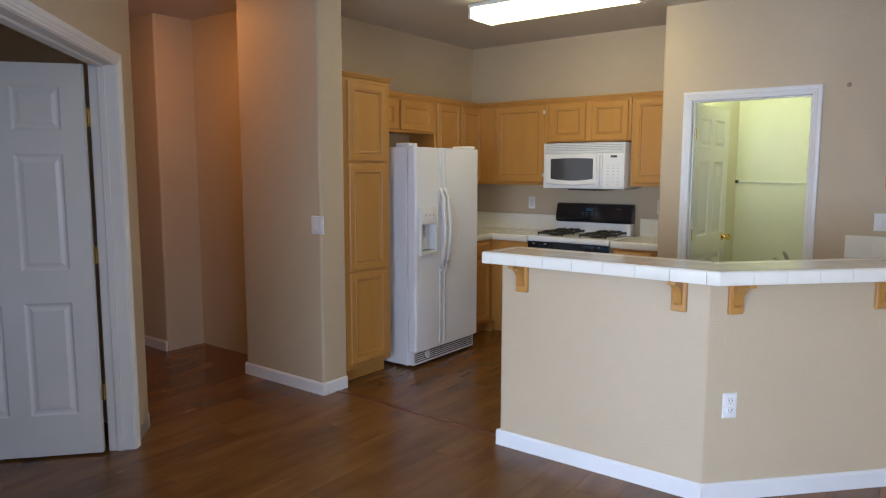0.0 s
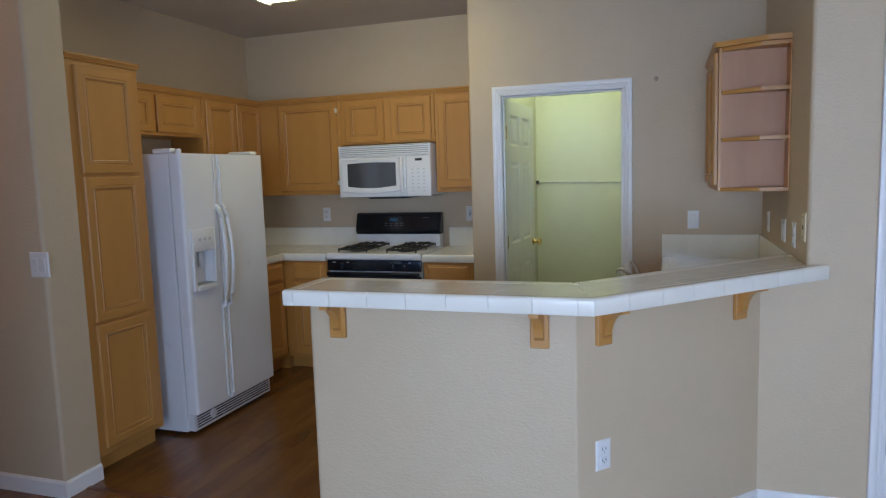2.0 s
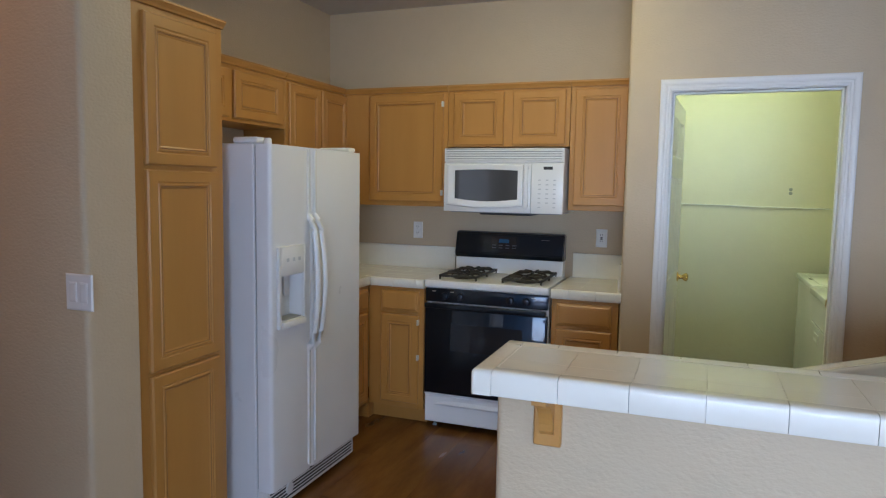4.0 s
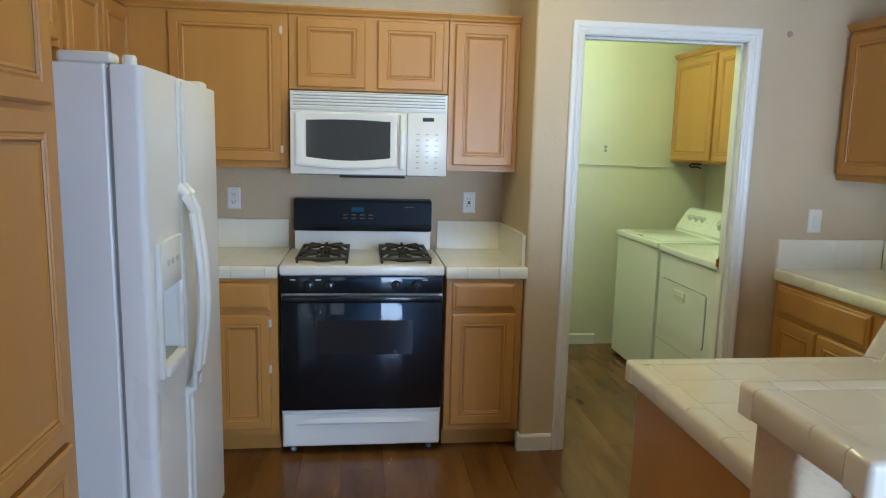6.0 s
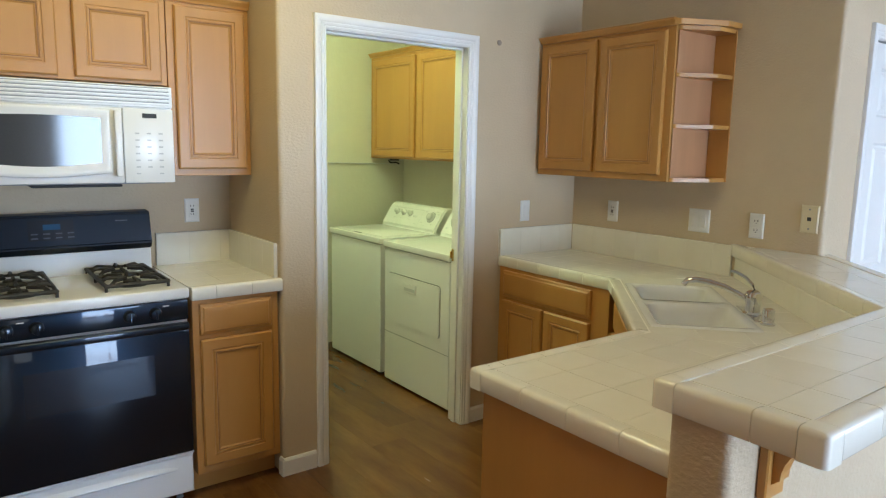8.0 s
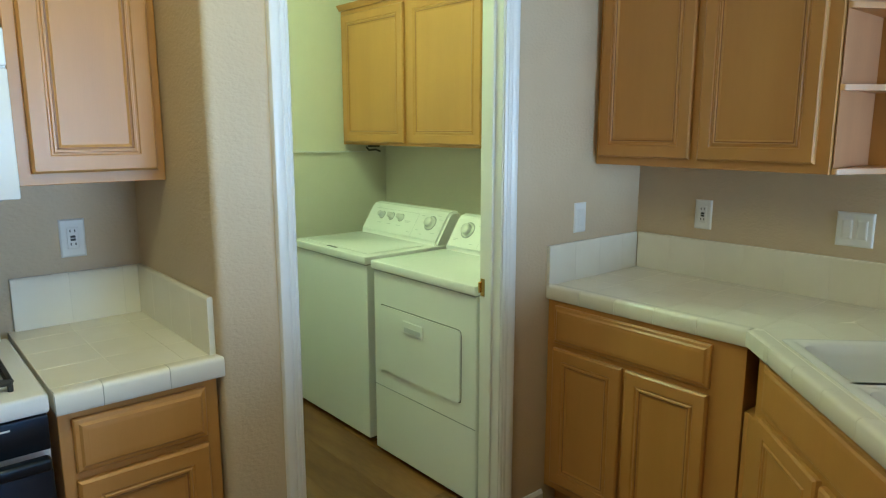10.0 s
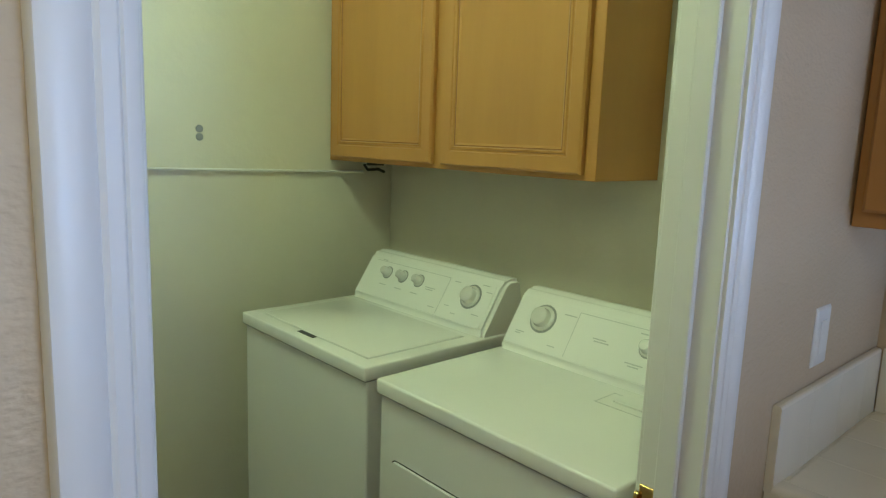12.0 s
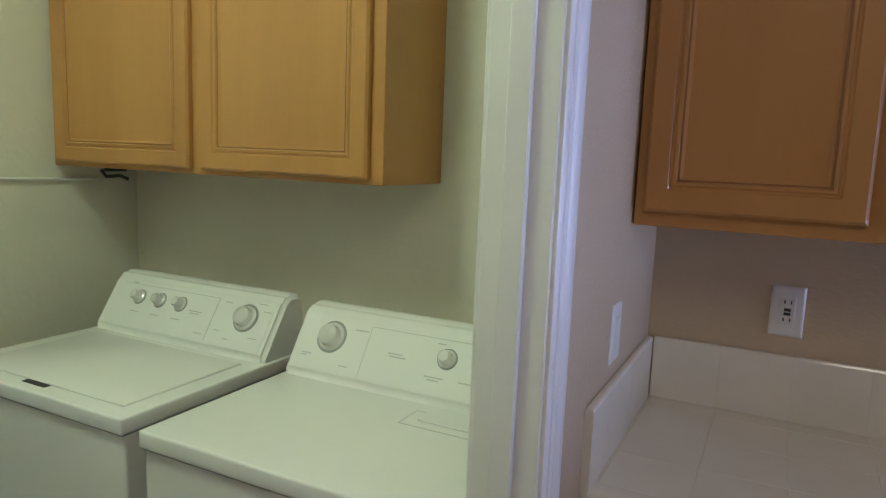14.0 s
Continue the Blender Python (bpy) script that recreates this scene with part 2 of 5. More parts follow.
# ---- structure ----
YD, XA, YB, XL, XR, YR = 5.585, -1.76, 6.205, -3.93, 0.08, 4.16
OX0, OX1, OZ = -1.533, -0.745, 1.995     # laundry doorway
LY = 7.375                               # laundry's far wall
A0, A1 = Vector((-0.767, 3.44)), Vector((-0.09, 4.16))   # angled face of the bar wall
AD = (A1 - A0).normalized()
AN = Vector((-AD.y, AD.x))
AANG = math.degrees(math.atan2(AD.y, AD.x))
E0 = Vector((-3.575, 2.415))             # end of the angled bedroom wall
ED = Vector((0.735, -0.678)).normalized()
EN = Vector((-ED.y, ED.x))               # towards the room behind: negated below
EANG = math.degrees(math.atan2(ED.y, ED.x))


def wall(name, poly, z0, z1, corners=(), r=0.02, label="beige orange-peel textured plaster wall"):
    pts = rounded(poly, corners, r) if corners else poly
    return structure(part(name, prism(bmesh.new(), pts, z0, z1), PAINT, smooth=bool(corners)), label, "wall")


slab = structure(part("floor", box(-6.1, 2.1, -2.8, 7.7, -0.12, -0.011), STRIP), "dark walnut laminate plank floor", "floor")
structure(part("ceiling", box(-6.1, 2.1, -2.8, 7.7, CEIL, CEIL + 0.1), CEILING), "off-white textured plaster ceiling", "ceiling")
# kitchen
wall("wall_kitchen_left", [(XL - 0.12, 3.63), (XL, 3.63), (XL, YB + 0.12), (XL - 0.12, YB + 0.12)], 0, CEIL)
wall("wall_stub", [(-4.01, 3.42), (-3.192, 3.42), (-3.192, 3.63), (-4.01, 3.63)], 0, CEIL, (0, 1), 0.022)
wall("wall_stove", [(XL, YB), (XA, YB), (XA, YB + 0.12), (XL, YB + 0.12)], 0, CEIL)
wall("wall_laundry_left", [(XA, YD), (OX0 - 0.02, YD), (OX0 - 0.02, YD + 0.10), (-1.64, YD + 0.10), (-1.64, LY), (XA, LY)], 0, CEIL, (0,), 0.022)
wall("wall_over_laundry_door", [(OX0 - 0.02, YD), (OX1 + 0.02, YD), (OX1 + 0.02, YD + 0.10), (OX0 - 0.02, YD + 0.10)], OZ + 0.02, CEIL)
wall("wall_laundry_front", [(OX1 + 0.02, YD), (XR, YD), (XR, YD + 0.10), (OX1 + 0.02, YD + 0.10)], 0, CEIL)
right_wall = [(XR, YR), (0.37, YR), (0.37, YR + 0.12), (XR + 0.12, YR + 0.12), (XR + 0.12, LY), (XR, LY)]
wall("wall_right_lower", right_wall, 0, 1.018)
wall("wall_right_upper", right_wall, 1.018, CEIL, (0,), 0.022)
wall("wall_laundry_far", [(XA, LY), (XR + 0.12, LY), (XR + 0.12, LY + 0.12), (XA, LY + 0.12)], 0, CEIL)
for nm, x0, x1, y0, y1, z0 in (("wall_laundry_lining_right", XR - 0.03, XR - 0.0005, YD + 0.1005, LY - 0.0005, 0), ("wall_laundry_lining_far", -1.6395, XR - 0.0305, LY - 0.004, LY - 0.0005, 0), ("wall_laundry_lining_left", -1.6395, -1.636, YD + 0.1005, LY - 0.0045, 0),
                              ("wall_laundry_lining_front", OX1 + 0.066, XR - 0.0305, YD + 0.1005, YD + 0.104, 0)):
    structure(part(nm, box(x0, x1, y0, y1, z0, CEIL - 0.0005), LAUNDRY_PAINT), "off-white textured plaster laundry wall", "wall")
# wall with the closed white door
RX0, RX1, RZ = 0.39, 1.20, 2.0
wall("wall_over_right_door", [(0.37, YR), (RX1 + 0.02, YR), (RX1 + 0.02, YR + 0.12), (0.37, YR + 0.12)], RZ + 0.02, CEIL)
wall("wall_beside_right_door", [(RX1 + 0.02, YR), (2.0, YR), (2.0, YR + 0.12), (RX1 + 0.02, YR + 0.12)], 0, CEIL)
wall("wall_behind_right_door", [(0.3, YR + 0.5), (1.4, YR + 0.5), (1.4, YR + 0.6), (0.3, YR + 0.6)], 0, CEIL)
# bar half wall
inner_corner = (-0.823, 3.57)
bar_wall = [(-1.836, 3.44), tuple(A0), tuple(A1), (XR, YR), (XR, 4.53), inner_corner, (-1.836, 3.57)]
wall("wall_bar", bar_wall, 0, 1.018, (0, 1, 6), 0.022, "beige plaster half wall under the breakfast bar")
# hall
wall("wall_hall_back", [(-5.03, 3.74), (-4.08, 3.74), (-4.08, 3.86), (-5.03, 3.86)], 0, CEIL)
wall("wall_hall_corner", [(-6.0, 3.405), (-5.03, 3.405), (-5.03, 3.86), (-6.0, 3.86)], 0, CEIL, (1,), 0.022)
wall("wall_hall_end", [(-6.12, 2.3), (-6.0, 2.3), (-6.0, 3.86), (-6.12, 3.86)], 0, CEIL)
wall("wall_hall_side", [(-6.0, 2.42), (E0.x - 0.05, 2.42), (E0.x - 0.17, 2.30), (-6.0, 2.30)], 0, CEIL)


def along(s, d=0.0):
    p = E0 + ED * s - EN * d
    return (p.x, p.y)


DS0, DS1, DZ = 0.315, 1.835, 2.0         # double doorway in the angled wall
wall("wall_angled_end", [along(-0.01), along(DS0 - 0.02), along(DS0 - 0.02, 0.12), along(-0.01, 0.12)], 0, CEIL, (0,), 0.02)
wall("wall_angled_over_door", [along(DS0 - 0.02), along(DS1 + 0.02), along(DS1 + 0.02, 0.12), along(DS0 - 0.02, 0.12)], DZ + 0.02, CEIL)
end2 = along(2.25)
wall("wall_angled_near", [along(DS1 + 0.02), end2, along(2.25, 0.12), along(DS1 + 0.02, 0.12)], 0, CEIL)
wall("wall_living_left", [(end2[0] - 0.12, -2.6), (end2[0], -2.6), end2, (end2[0] - 0.12, end2[1])], 0, CEIL)
# room behind the open door
wall("wall_bedroom_a", [(-5.6, 2.30), (-5.6, -0.4), (-5.5, -0.4), (-5.5, 2.30)], 0, CEIL)
# wall pieces round the opening of the added bedroom window
for nm, xa, xb, za, zb in (("wall_bedroom_b", -5.6, -4.55, 0, CEIL), ("wall_bedroom_c", -3.25, end2[0] - 0.12, 0, CEIL), ("wall_bedroom_d", -4.55, -3.25, 0, 0.9), ("wall_bedroom_e", -4.55, -3.25, 2.1, CEIL)):
    wall(nm, [(xa, -0.5), (xb, -0.5), (xb, -0.4), (xa, -0.4)], za, zb)
# living room, with a glass door behind and an added, unseen window at the side
GX0, GX1, GZ = -1.85, 0.95, 2.1
wall("wall_living_back_a", [(end2[0] - 0.12, -2.72), (GX0, -2.72), (GX0, -2.6), (end2[0] - 0.12, -2.6)], 0, CEIL)
wall("wall_living_back_b", [(GX1, -2.72), (2.0, -2.72), (2.0, -2.6), (GX1, -2.6)], 0, CEIL)
wall("wall_living_back_c", [(GX0, -2.72), (GX1, -2.72), (GX1, -2.6), (GX0, -2.6)], GZ, CEIL)
WY0, WY1, WZ0, WZ1 = -0.3, 1.5, 0.85, 2.05
wall("wall_living_right_a", [(1.9, -2.6), (2.02, -2.6), (2.02, WY0), (1.9, WY0)], 0, CEIL)
wall("wall_living_right_b", [(1.9, WY1), (2.02, WY1), (2.02, YR), (1.9, YR)], 0, CEIL)
wall("wall_living_right_c", [(1.9, WY0), (2.02, WY0), (2.02, WY1), (1.9, WY1)], 0, WZ0)
wall("wall_living_right_d", [(1.9, WY0), (2.02, WY0), (2.02, WY1), (1.9, WY1)], WZ1, CEIL)
structure(part("ground", box(-60, 60, -80, -2.75, -0.3, -0.15), GROUND), "dry garden ground outside the windows", "ground")
structure(part("ground_side", box(2.1, 60, -2.75, 60, -0.3, -0.15), GROUND), "dry garden ground outside the windows", "ground")


def glazing(name, m, w, h, panes, label, category):
    e = tagged(new(name), label, category, kind="structure")
    e.matrix_basis = m
    n = panes
    for i in range(n):
        x0, x1 = w * i / n, w * (i + 1) / n
        bm = bmesh.new()
        bx(bm, x0, x0 + 0.05, 0.02, 0.07, 0, h, 0.004)
        bx(bm, x1 - 0.05, x1, 0.02, 0.07, 0, h, 0.004)
        bx(bm, x0 + 0.05, x1 - 0.05, 0.022, 0.068, 0, 0.06, 0.004)
        bx(bm, x0 + 0.05, x1 - 0.05, 0.022, 0.068, h - 0.06, h, 0.004)
        part("window_frame", bm, TRIM, e, m=m)
        p = part("pane", box(x0 + 0.05, x1 - 0.05, 0.042, 0.048, 0.06, h - 0.06), GLASS, e, m=m)
        p.visible_shadow = False
    return e


glazing("window_1", pose(GX1, -2.6, 0, 0, 0, 180), GX1 - GX0, GZ, 2, "white framed sliding glass door to the garden", "glass door")
glazing("window_3", pose(-3.25, -0.4, 0.9, 0, 0, 180), 1.3, 1.2, 2, "unseen white framed bedroom window added for fill light", "window")
glazing("window_2", pose(1.9, WY1, WZ0, 0, 0, -90), WY1 - WY0, WZ1 - WZ0, 2, "unseen white framed window added for side fill light", "window")


def baseboard(p, q, name="baseboard", h=0.083, t=0.013):
    """A board along p to q, on the side to the right of that line."""
    p, q = Vector(p), Vector(q)
    d = (q - p).normalized()
    ang = math.degrees(math.atan2(d.y, d.x))
    bm = bmesh.new()
    prof = [(0, 0), (0, h), (-t * 0.45, h), (-t, h - 0.012), (-t, 0)]
    a = [bm.verts.new((0, y, z)) for y, z in prof]
    b = [bm.verts.new(((q - p).length, y, z)) for y, z in prof]
    for i in range(5):
        bm.faces.new((a[i], a[(i + 1) % 5], b[(i + 1) % 5], b[i]))
    bm.faces.new(a[::-1])
    bm.faces.new(b)
    return structure(part(name, bm, TRIM, m=pose(p.x, p.y, 0.0, 0, 0, ang)), "white painted baseboard along the wall", "baseboard")


T = 0.013
for p, q in (((-4.01, 3.42), (-3.192 + T, 3.42)), ((-3.192, 3.42), (-3.192, 3.63)), ((-4.01, 3.63), (-4.01, 3.42)),
             ((XA - 0.002, YD), (-1.602, YD)), ((XA, 5.615), (XA, YD - T)),
             ((-0.685, YD), (-0.50, YD)),
             ((-1.836 - T, 3.44), tuple(A0 + AD * 0.005)), (tuple(A0 - AD * 0.005), tuple(A1)), (tuple(A1), (0.33, YR)), ((-1.836, 3.57), (-1.836, 3.44)),
             ((-6.0, 3.405), (-5.03, 3.405)),
             (along(-0.012), along(0.245)), ((E0.x - 0.05, 2.42), (-6.0, 2.42)), ((-1.64, LY), (-0.76, LY)), ((-1.64, 5.72), (-1.64, LY)),
             (along(1.9), end2), ((end2[0], end2[1]), (end2[0], -2.6)), ((1.27, YR), (1.9, YR)), ((1.9, YR), (1.9, -2.6))):
    baseboard(p, q)


CASING = [(0.0, 0.0), (0.0, 0.007), (0.05, 0.0095), (0.17, 0.0105), (0.20, 0.0088), (0.24, 0.0118), (0.40, 0.0135), (0.46, 0.0112), (0.50, 0.0140), (0.70, 0.0172), (0.90, 0.0180), (0.97, 0.0165), (1.0, 0.013), (1.0, 0.0)]


def casing_piece(bm, side, w, h, cw):
    """A moulded strip facing -y with mitred ends: side -1 and 1 are the uprights, 0 the head."""
    a, b = [], []
    for f, d in CASING:
        o = 0.004 + f * cw
        if side == 0:
            a.append(bm.verts.new((-o, -d, h + o)))
            b.append(bm.verts.new((w + o, -d, h + o)))
        else:
            x = -o if side < 0 else w + o
            a.append(bm.verts.new((x, -d, 0.0)))
            b.append(bm.verts.new((x, -d, h + o - 0.0004)))
    n = len(a)
    for k in range(n):
        bm.faces.new((a[k], a[(k + 1) % n], b[(k + 1) % n], b[k]))
    bm.faces.new(a[::-1])
    bm.faces.new(b)


def door_frame(name, m, w, h, depth=0.12, cw=0.058, both=True, stop=0.045):
    """Jambs, head, stops and casings; local x along the wall, -y towards the viewer, origin at the opening's foot."""
    e = tagged(new(name), "white painted door frame with moulded casing", "door frame", kind="structure")
    e.matrix_basis = m
    for nm, x0, x1, z0, z1 in (("jamb", -0.018, 0, 0, h), ("jamb", w, w + 0.018, 0, h), ("head", -0.018, w + 0.018, h, h + 0.018)):
        part(nm, box(x0, x1, -0.001, depth + 0.001, z0, z1, 0.0015, 1), TRIM, e, m=m)
    for x0, x1, z0, z1 in ((0, 0.011, 0, h), (w - 0.011, w, 0, h), (0.011, w - 0.011, h - 0.011, h)):
        part("stop", box(x0, x1, stop, stop + 0.034, z0, z1, 0.002, 1), TRIM, e, m=m)
    for sx in ((0, 1) if both else (0,)):
        flip = m if sx == 0 else m @ Matrix.Translation((w, depth, 0)) @ pose(0, 0, 0, 0, 0, 180)
        for side in (-1, 1, 0):
            bm = bmesh.new()
            casing_piece(bm, side, w, h, cw)
            part("casing", bm, TRIM, e, smooth=True, m=flip)
    return e


def six_panel(name, m, w, h, label, t=0.035, knob=None, knob_side=1):
    """A six-panel door leaf; local x from the hinge, front at y 0, back at y t."""
    e = tagged(new(name), label, "door", kind="structure")
    e.matrix_basis = m
    s, mid = 0.112 * w / 0.8, 0.105 * w / 0.8
    cols = [0, s, (w - mid) / 2, (w + mid) / 2, w - s, w]
    rows = [0.0, 0.215, 0.80, 0.965, 1.545, 1.66, 1.875, h] if h < 2.2 else [0, h]
    bm = bmesh.new()
    for side in (0, 1):
        y0, sg = (0.0, 1) if side == 0 else (t, -1)
        for i in range(5):
            for j in range(7):
                x0, x1, z0, z1 = cols[i], cols[i + 1], rows[j], rows[j + 1]
                if i in (1, 3) and j in (1, 3, 5):
                    prof = [(0, 0), (0.012, -0.009), (0.022, -0.009), (0.04, -0.002)]
                else:
                    prof = [(0, 0), (0.001, 0)]
                rings(bm, x0, x1, z0, z1, [(a, d * sg) for a, d in prof], y0, False)
    bx(bm, 0.0, w, 0.0005, t - 0.0005, 0.0, 0.0004)
    bx(bm, 0.0, 0.0004, 0.0005, t - 0.0005, 0.0, h)
    bx(bm, w - 0.0004, w, 0.0005, t - 0.0005, 0.0, h)
    bx(bm, 0.0, w, 0.0005, t - 0.0005, h - 0.0004, h)
    leaf = part("leaf", bm, DOORPAINT, e, m=m)
    if knob:
        for sg, y in ((1, 0.0), (-1, t)):
            bm = bmesh.new()
            mm = pose(w - 0.065, y, 0.92, 90 * sg, 0, 0)
            lathe(bm, [(0.031, 0), (0.031, 0.005), (0.014, 0.012), (0.011, 0.03), (0.02, 0.038), (0.027, 0.05), (0.026, 0.06), (0.014, 0.068)], 18, mm)
            part("door_knob", bm, knob, e, "polished brass door knob", True, m=m)
    return e


def hinge(parent, m, z, mat, label):
    bm = bmesh.new()
    lathe(bm, [(0.007, -0.045), (0.007, 0.045)], 10, Matrix.Translation((0, 0, z)))
    bx(bm, 0, 0.03, 0.007, 0.010, z - 0.045, z + 0.045)
    bx(bm, -0.004, 0.001, 0.0, 0.03, z - 0.045, z + 0.045)
    return part("hinge", bm, mat, parent, label, m=m)


ML = pose(OX0, YD, 0)
door_frame("door_frame_1", ML, OX1 - OX0, OZ, depth=0.10, stop=0.035)
leaf_m = pose(OX0 + 0.006, YD + 0.098, 0.012, 0, 0, 87)
d1 = six_panel("door_1", leaf_m, 0.775, 1.975, "white six-panel laundry door standing open", knob=BRASS)
for z in (0.25, 1.0, 1.76):
    hinge(d1, pose(OX0 + 0.004, YD + 0.094, 0, 0, 0, 87), z, BRASS, "brass hinge")
sp = structure(new("strike_plate"), "small brass strike plate let into the door jamb", "strike plate")
sp.matrix_basis = Matrix.Translation((OX1, YD + 0.08, 0.92))
part("plate", box(OX1 - 0.0035, OX1 + 0.0005, YD + 0.072, YD + 0.098, 0.895, 0.96, 0.001, 1), BRASS, sp)
part("lip", box(OX1 - 0.010, OX1 - 0.0005, YD + 0.094, YD + 0.104, 0.907, 0.947, 0.002, 1), BRASS, sp)

MR = pose(RX0, YR, 0)
door_frame("door_frame_2", MR, RX1 - RX0, RZ, both=False, stop=0.052)
d2 = six_panel("door_2", pose(RX0 + 0.003, YR + 0.012, 0.012), RX1 - RX0 - 0.006, 1.982, "closed white six-panel door with steel hinges", knob=BRASS)
for z in (0.335, 1.05, 1.775):
    hinge(d2, pose(RX0 - 0.001, YR + 0.006, 0), z, STEEL, "satin steel hinge")

MA = Matrix.Translation((*along(DS1), 0)) @ pose(0, 0, 0, 0, 0, EANG + 180)
door_frame("door_frame_3", MA, DS1 - DS0, DZ, stop=0.05)
# local x runs back towards the wall's end, so the hinge is at x = w
W3 = DS1 - DS0
ml3 = MA @ pose(W3 - 0.004, 0.145, 0.012, 0, 0, 91)
d3 = six_panel("door_3", ml3, 0.757, 1.985, "white six-panel bedroom door standing wide open", knob=BRASS)
for z in (0.33, 1.05, 1.74):
    hinge(d3, MA @ pose(W3 - 0.004, 0.132, 0, 0, 0, 91), z, BRASS, "worn brass hinge")

# ---- things ----
DOOR_PROF = [(0, 0), (0, 0.013), (0.006, 0.019), (0.043, 0.019), (0.046, 0.0155), (0.050, 0.0155), (0.053, 0.019), (0.058, 0.019), (0.060, 0.0145), (0.064, 0.0145), (0.070, 0.011), (0.078, 0.011)]
DRAWER_PROF = [(0, 0), (0, 0.009), (0.004, 0.013), (0.012, 0.014), (0.018, 0.019), (0.03, 0.02)]


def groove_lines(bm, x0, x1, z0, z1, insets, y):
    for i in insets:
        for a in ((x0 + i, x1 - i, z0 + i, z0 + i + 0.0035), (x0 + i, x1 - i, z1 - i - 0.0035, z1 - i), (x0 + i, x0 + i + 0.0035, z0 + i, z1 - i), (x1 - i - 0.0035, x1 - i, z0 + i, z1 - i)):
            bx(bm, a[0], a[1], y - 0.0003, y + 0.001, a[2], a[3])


def cabinet(name, m, w, h, d, fronts, label, group, toe=0.0, crown=0.0, side_l=True, crown_ends=(0, 0)):
    """A face-framed cabinet unit: local x along its front, y 0 at the face, y d at the wall.
    fronts: (kind, x0, x1, z0, z1)."""
    e = thing(name, m.translation, label, "cabinet", group)
    bm = bmesh.new()
    bx(bm, 0.001, w - 0.001, 0.0, d - 0.002, toe, h, 0.0015, 1)
    if toe:
        bx(bm, 0.001, w - 0.001, 0.07, d - 0.002, 0.001, toe)
    part("body", bm, WOOD, e, m=m)
    for kind, x0, x1, z0, z1 in fronts:
        bm = bmesh.new()
        rings(bm, x0, x1, z0, z1, DOOR_PROF if kind == "door" else DRAWER_PROF, -0.001)
        o = part("door" if kind == "door" else "drawer_front", bm, WOOD, e, m=m)
        bm = bmesh.new()
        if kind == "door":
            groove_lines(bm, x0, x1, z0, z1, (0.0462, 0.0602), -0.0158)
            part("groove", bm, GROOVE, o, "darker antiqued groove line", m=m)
    if crown:
        bm = bmesh.new()
        l, r = crown_ends
        prof = [(0.0, h), (-0.010, h), (-0.014, h + crown * 0.3), (-0.026, h + crown * 0.75), (-0.026, h + crown), (0.03, h + crown), (0.03, h)]
        a = [bm.verts.new((-l, y, z)) for y, z in prof]
        b = [bm.verts.new((w + r, y, z)) for y, z in prof]
        n = len(prof)
        for i in range(n):
            bm.faces.new((a[i], a[(i + 1) % n], b[(i + 1) % n], b[i]))
        bm.faces.new(a[::-1])
        bm.faces.new(b)
        part("crown_moulding", bm, WOOD, e, m=m)
    return e


def clip_hinge(parent, m, x, z):
    bm = bmesh.new()
    bx(bm, x - 0.006, x + 0.006, -0.026, -0.001, z - 0.018, z + 0.018, 0.003, 1)
    part("hinge", bm, PLASTIC, parent, "small white cabinet hinge", m=m)


UP, LOW = "maple wall cabinets", "maple base cabinets"
UF = 5.90                              # face of the uppers over the stove
UB, UT = 1.355, 2.085
UD = YB - UF
c = cabinet("wall_cabinet", pose(-3.64, UF, UB), 0.745, UT - UB, UD, [("door", 0.195, 0.715, 0.03, 0.715)], "honey maple corner wall cabinet with one wide door", UP, crown=0.035)
for z in (0.09, 0.65):
    clip_hinge(c, pose(-3.64, UF, UB), 0.712, z)
cabinet("wall_cabinet", pose(-2.893, UF, 1.735), 0.773, UT - 1.735, UD, [("door", 0.04, 0.366, 0.012, 0.335), ("door", 0.424, 0.748, 0.012, 0.335)], "short honey maple cabinet with two doors above the microwave", UP, crown=0.035)
cabinet("wall_cabinet", pose(-2.118, UF, UB), 0.356, UT - UB, UD, [("door", 0.030, 0.332, 0.03, 0.715)], "narrow honey maple wall cabinet beside the microwave", UP, crown=0.035)
# uppers on the wall behind the refrigerator
LX = -3.64
LD = LX - XL
cabinet("wall_cabinet", pose(LX, 4.26, 1.80, 0, 0, 90), 0.93, UT - 1.80, LD, [("door", 0.04, 0.425, 0.02, 0.262), ("door", 0.465, 0.885, 0.02, 0.262)], "short honey maple cabinet high above the refrigerator", UP, crown=0.035)
cabinet("wall_cabinet", pose(LX, 5.193, UB, 0, 0, 90), UF - 5.196, UT - UB, LD, [("door", 0.03, 0.375, 0.03, 0.715), ("door", 0.395, 0.72, 0.03, 0.715)], "honey maple wall cabinet with two doors beside the refrigerator", UP, crown=0.035)
# pantry
PX = -3.212
cabinet("pantry_cabinet", pose(PX, 3.634, 0, 0, 0, 90), 0.48, 2.10, PX - XL, [("door", 0.055, 0.425, 1.545, 2.075), ("door", 0.055, 0.425, 0.795, 1.53), ("door", 0.055, 0.425, 0.135, 0.78)], "tall honey maple pantry cabinet with three doors", LOW, toe=0.1, crown=0.03)
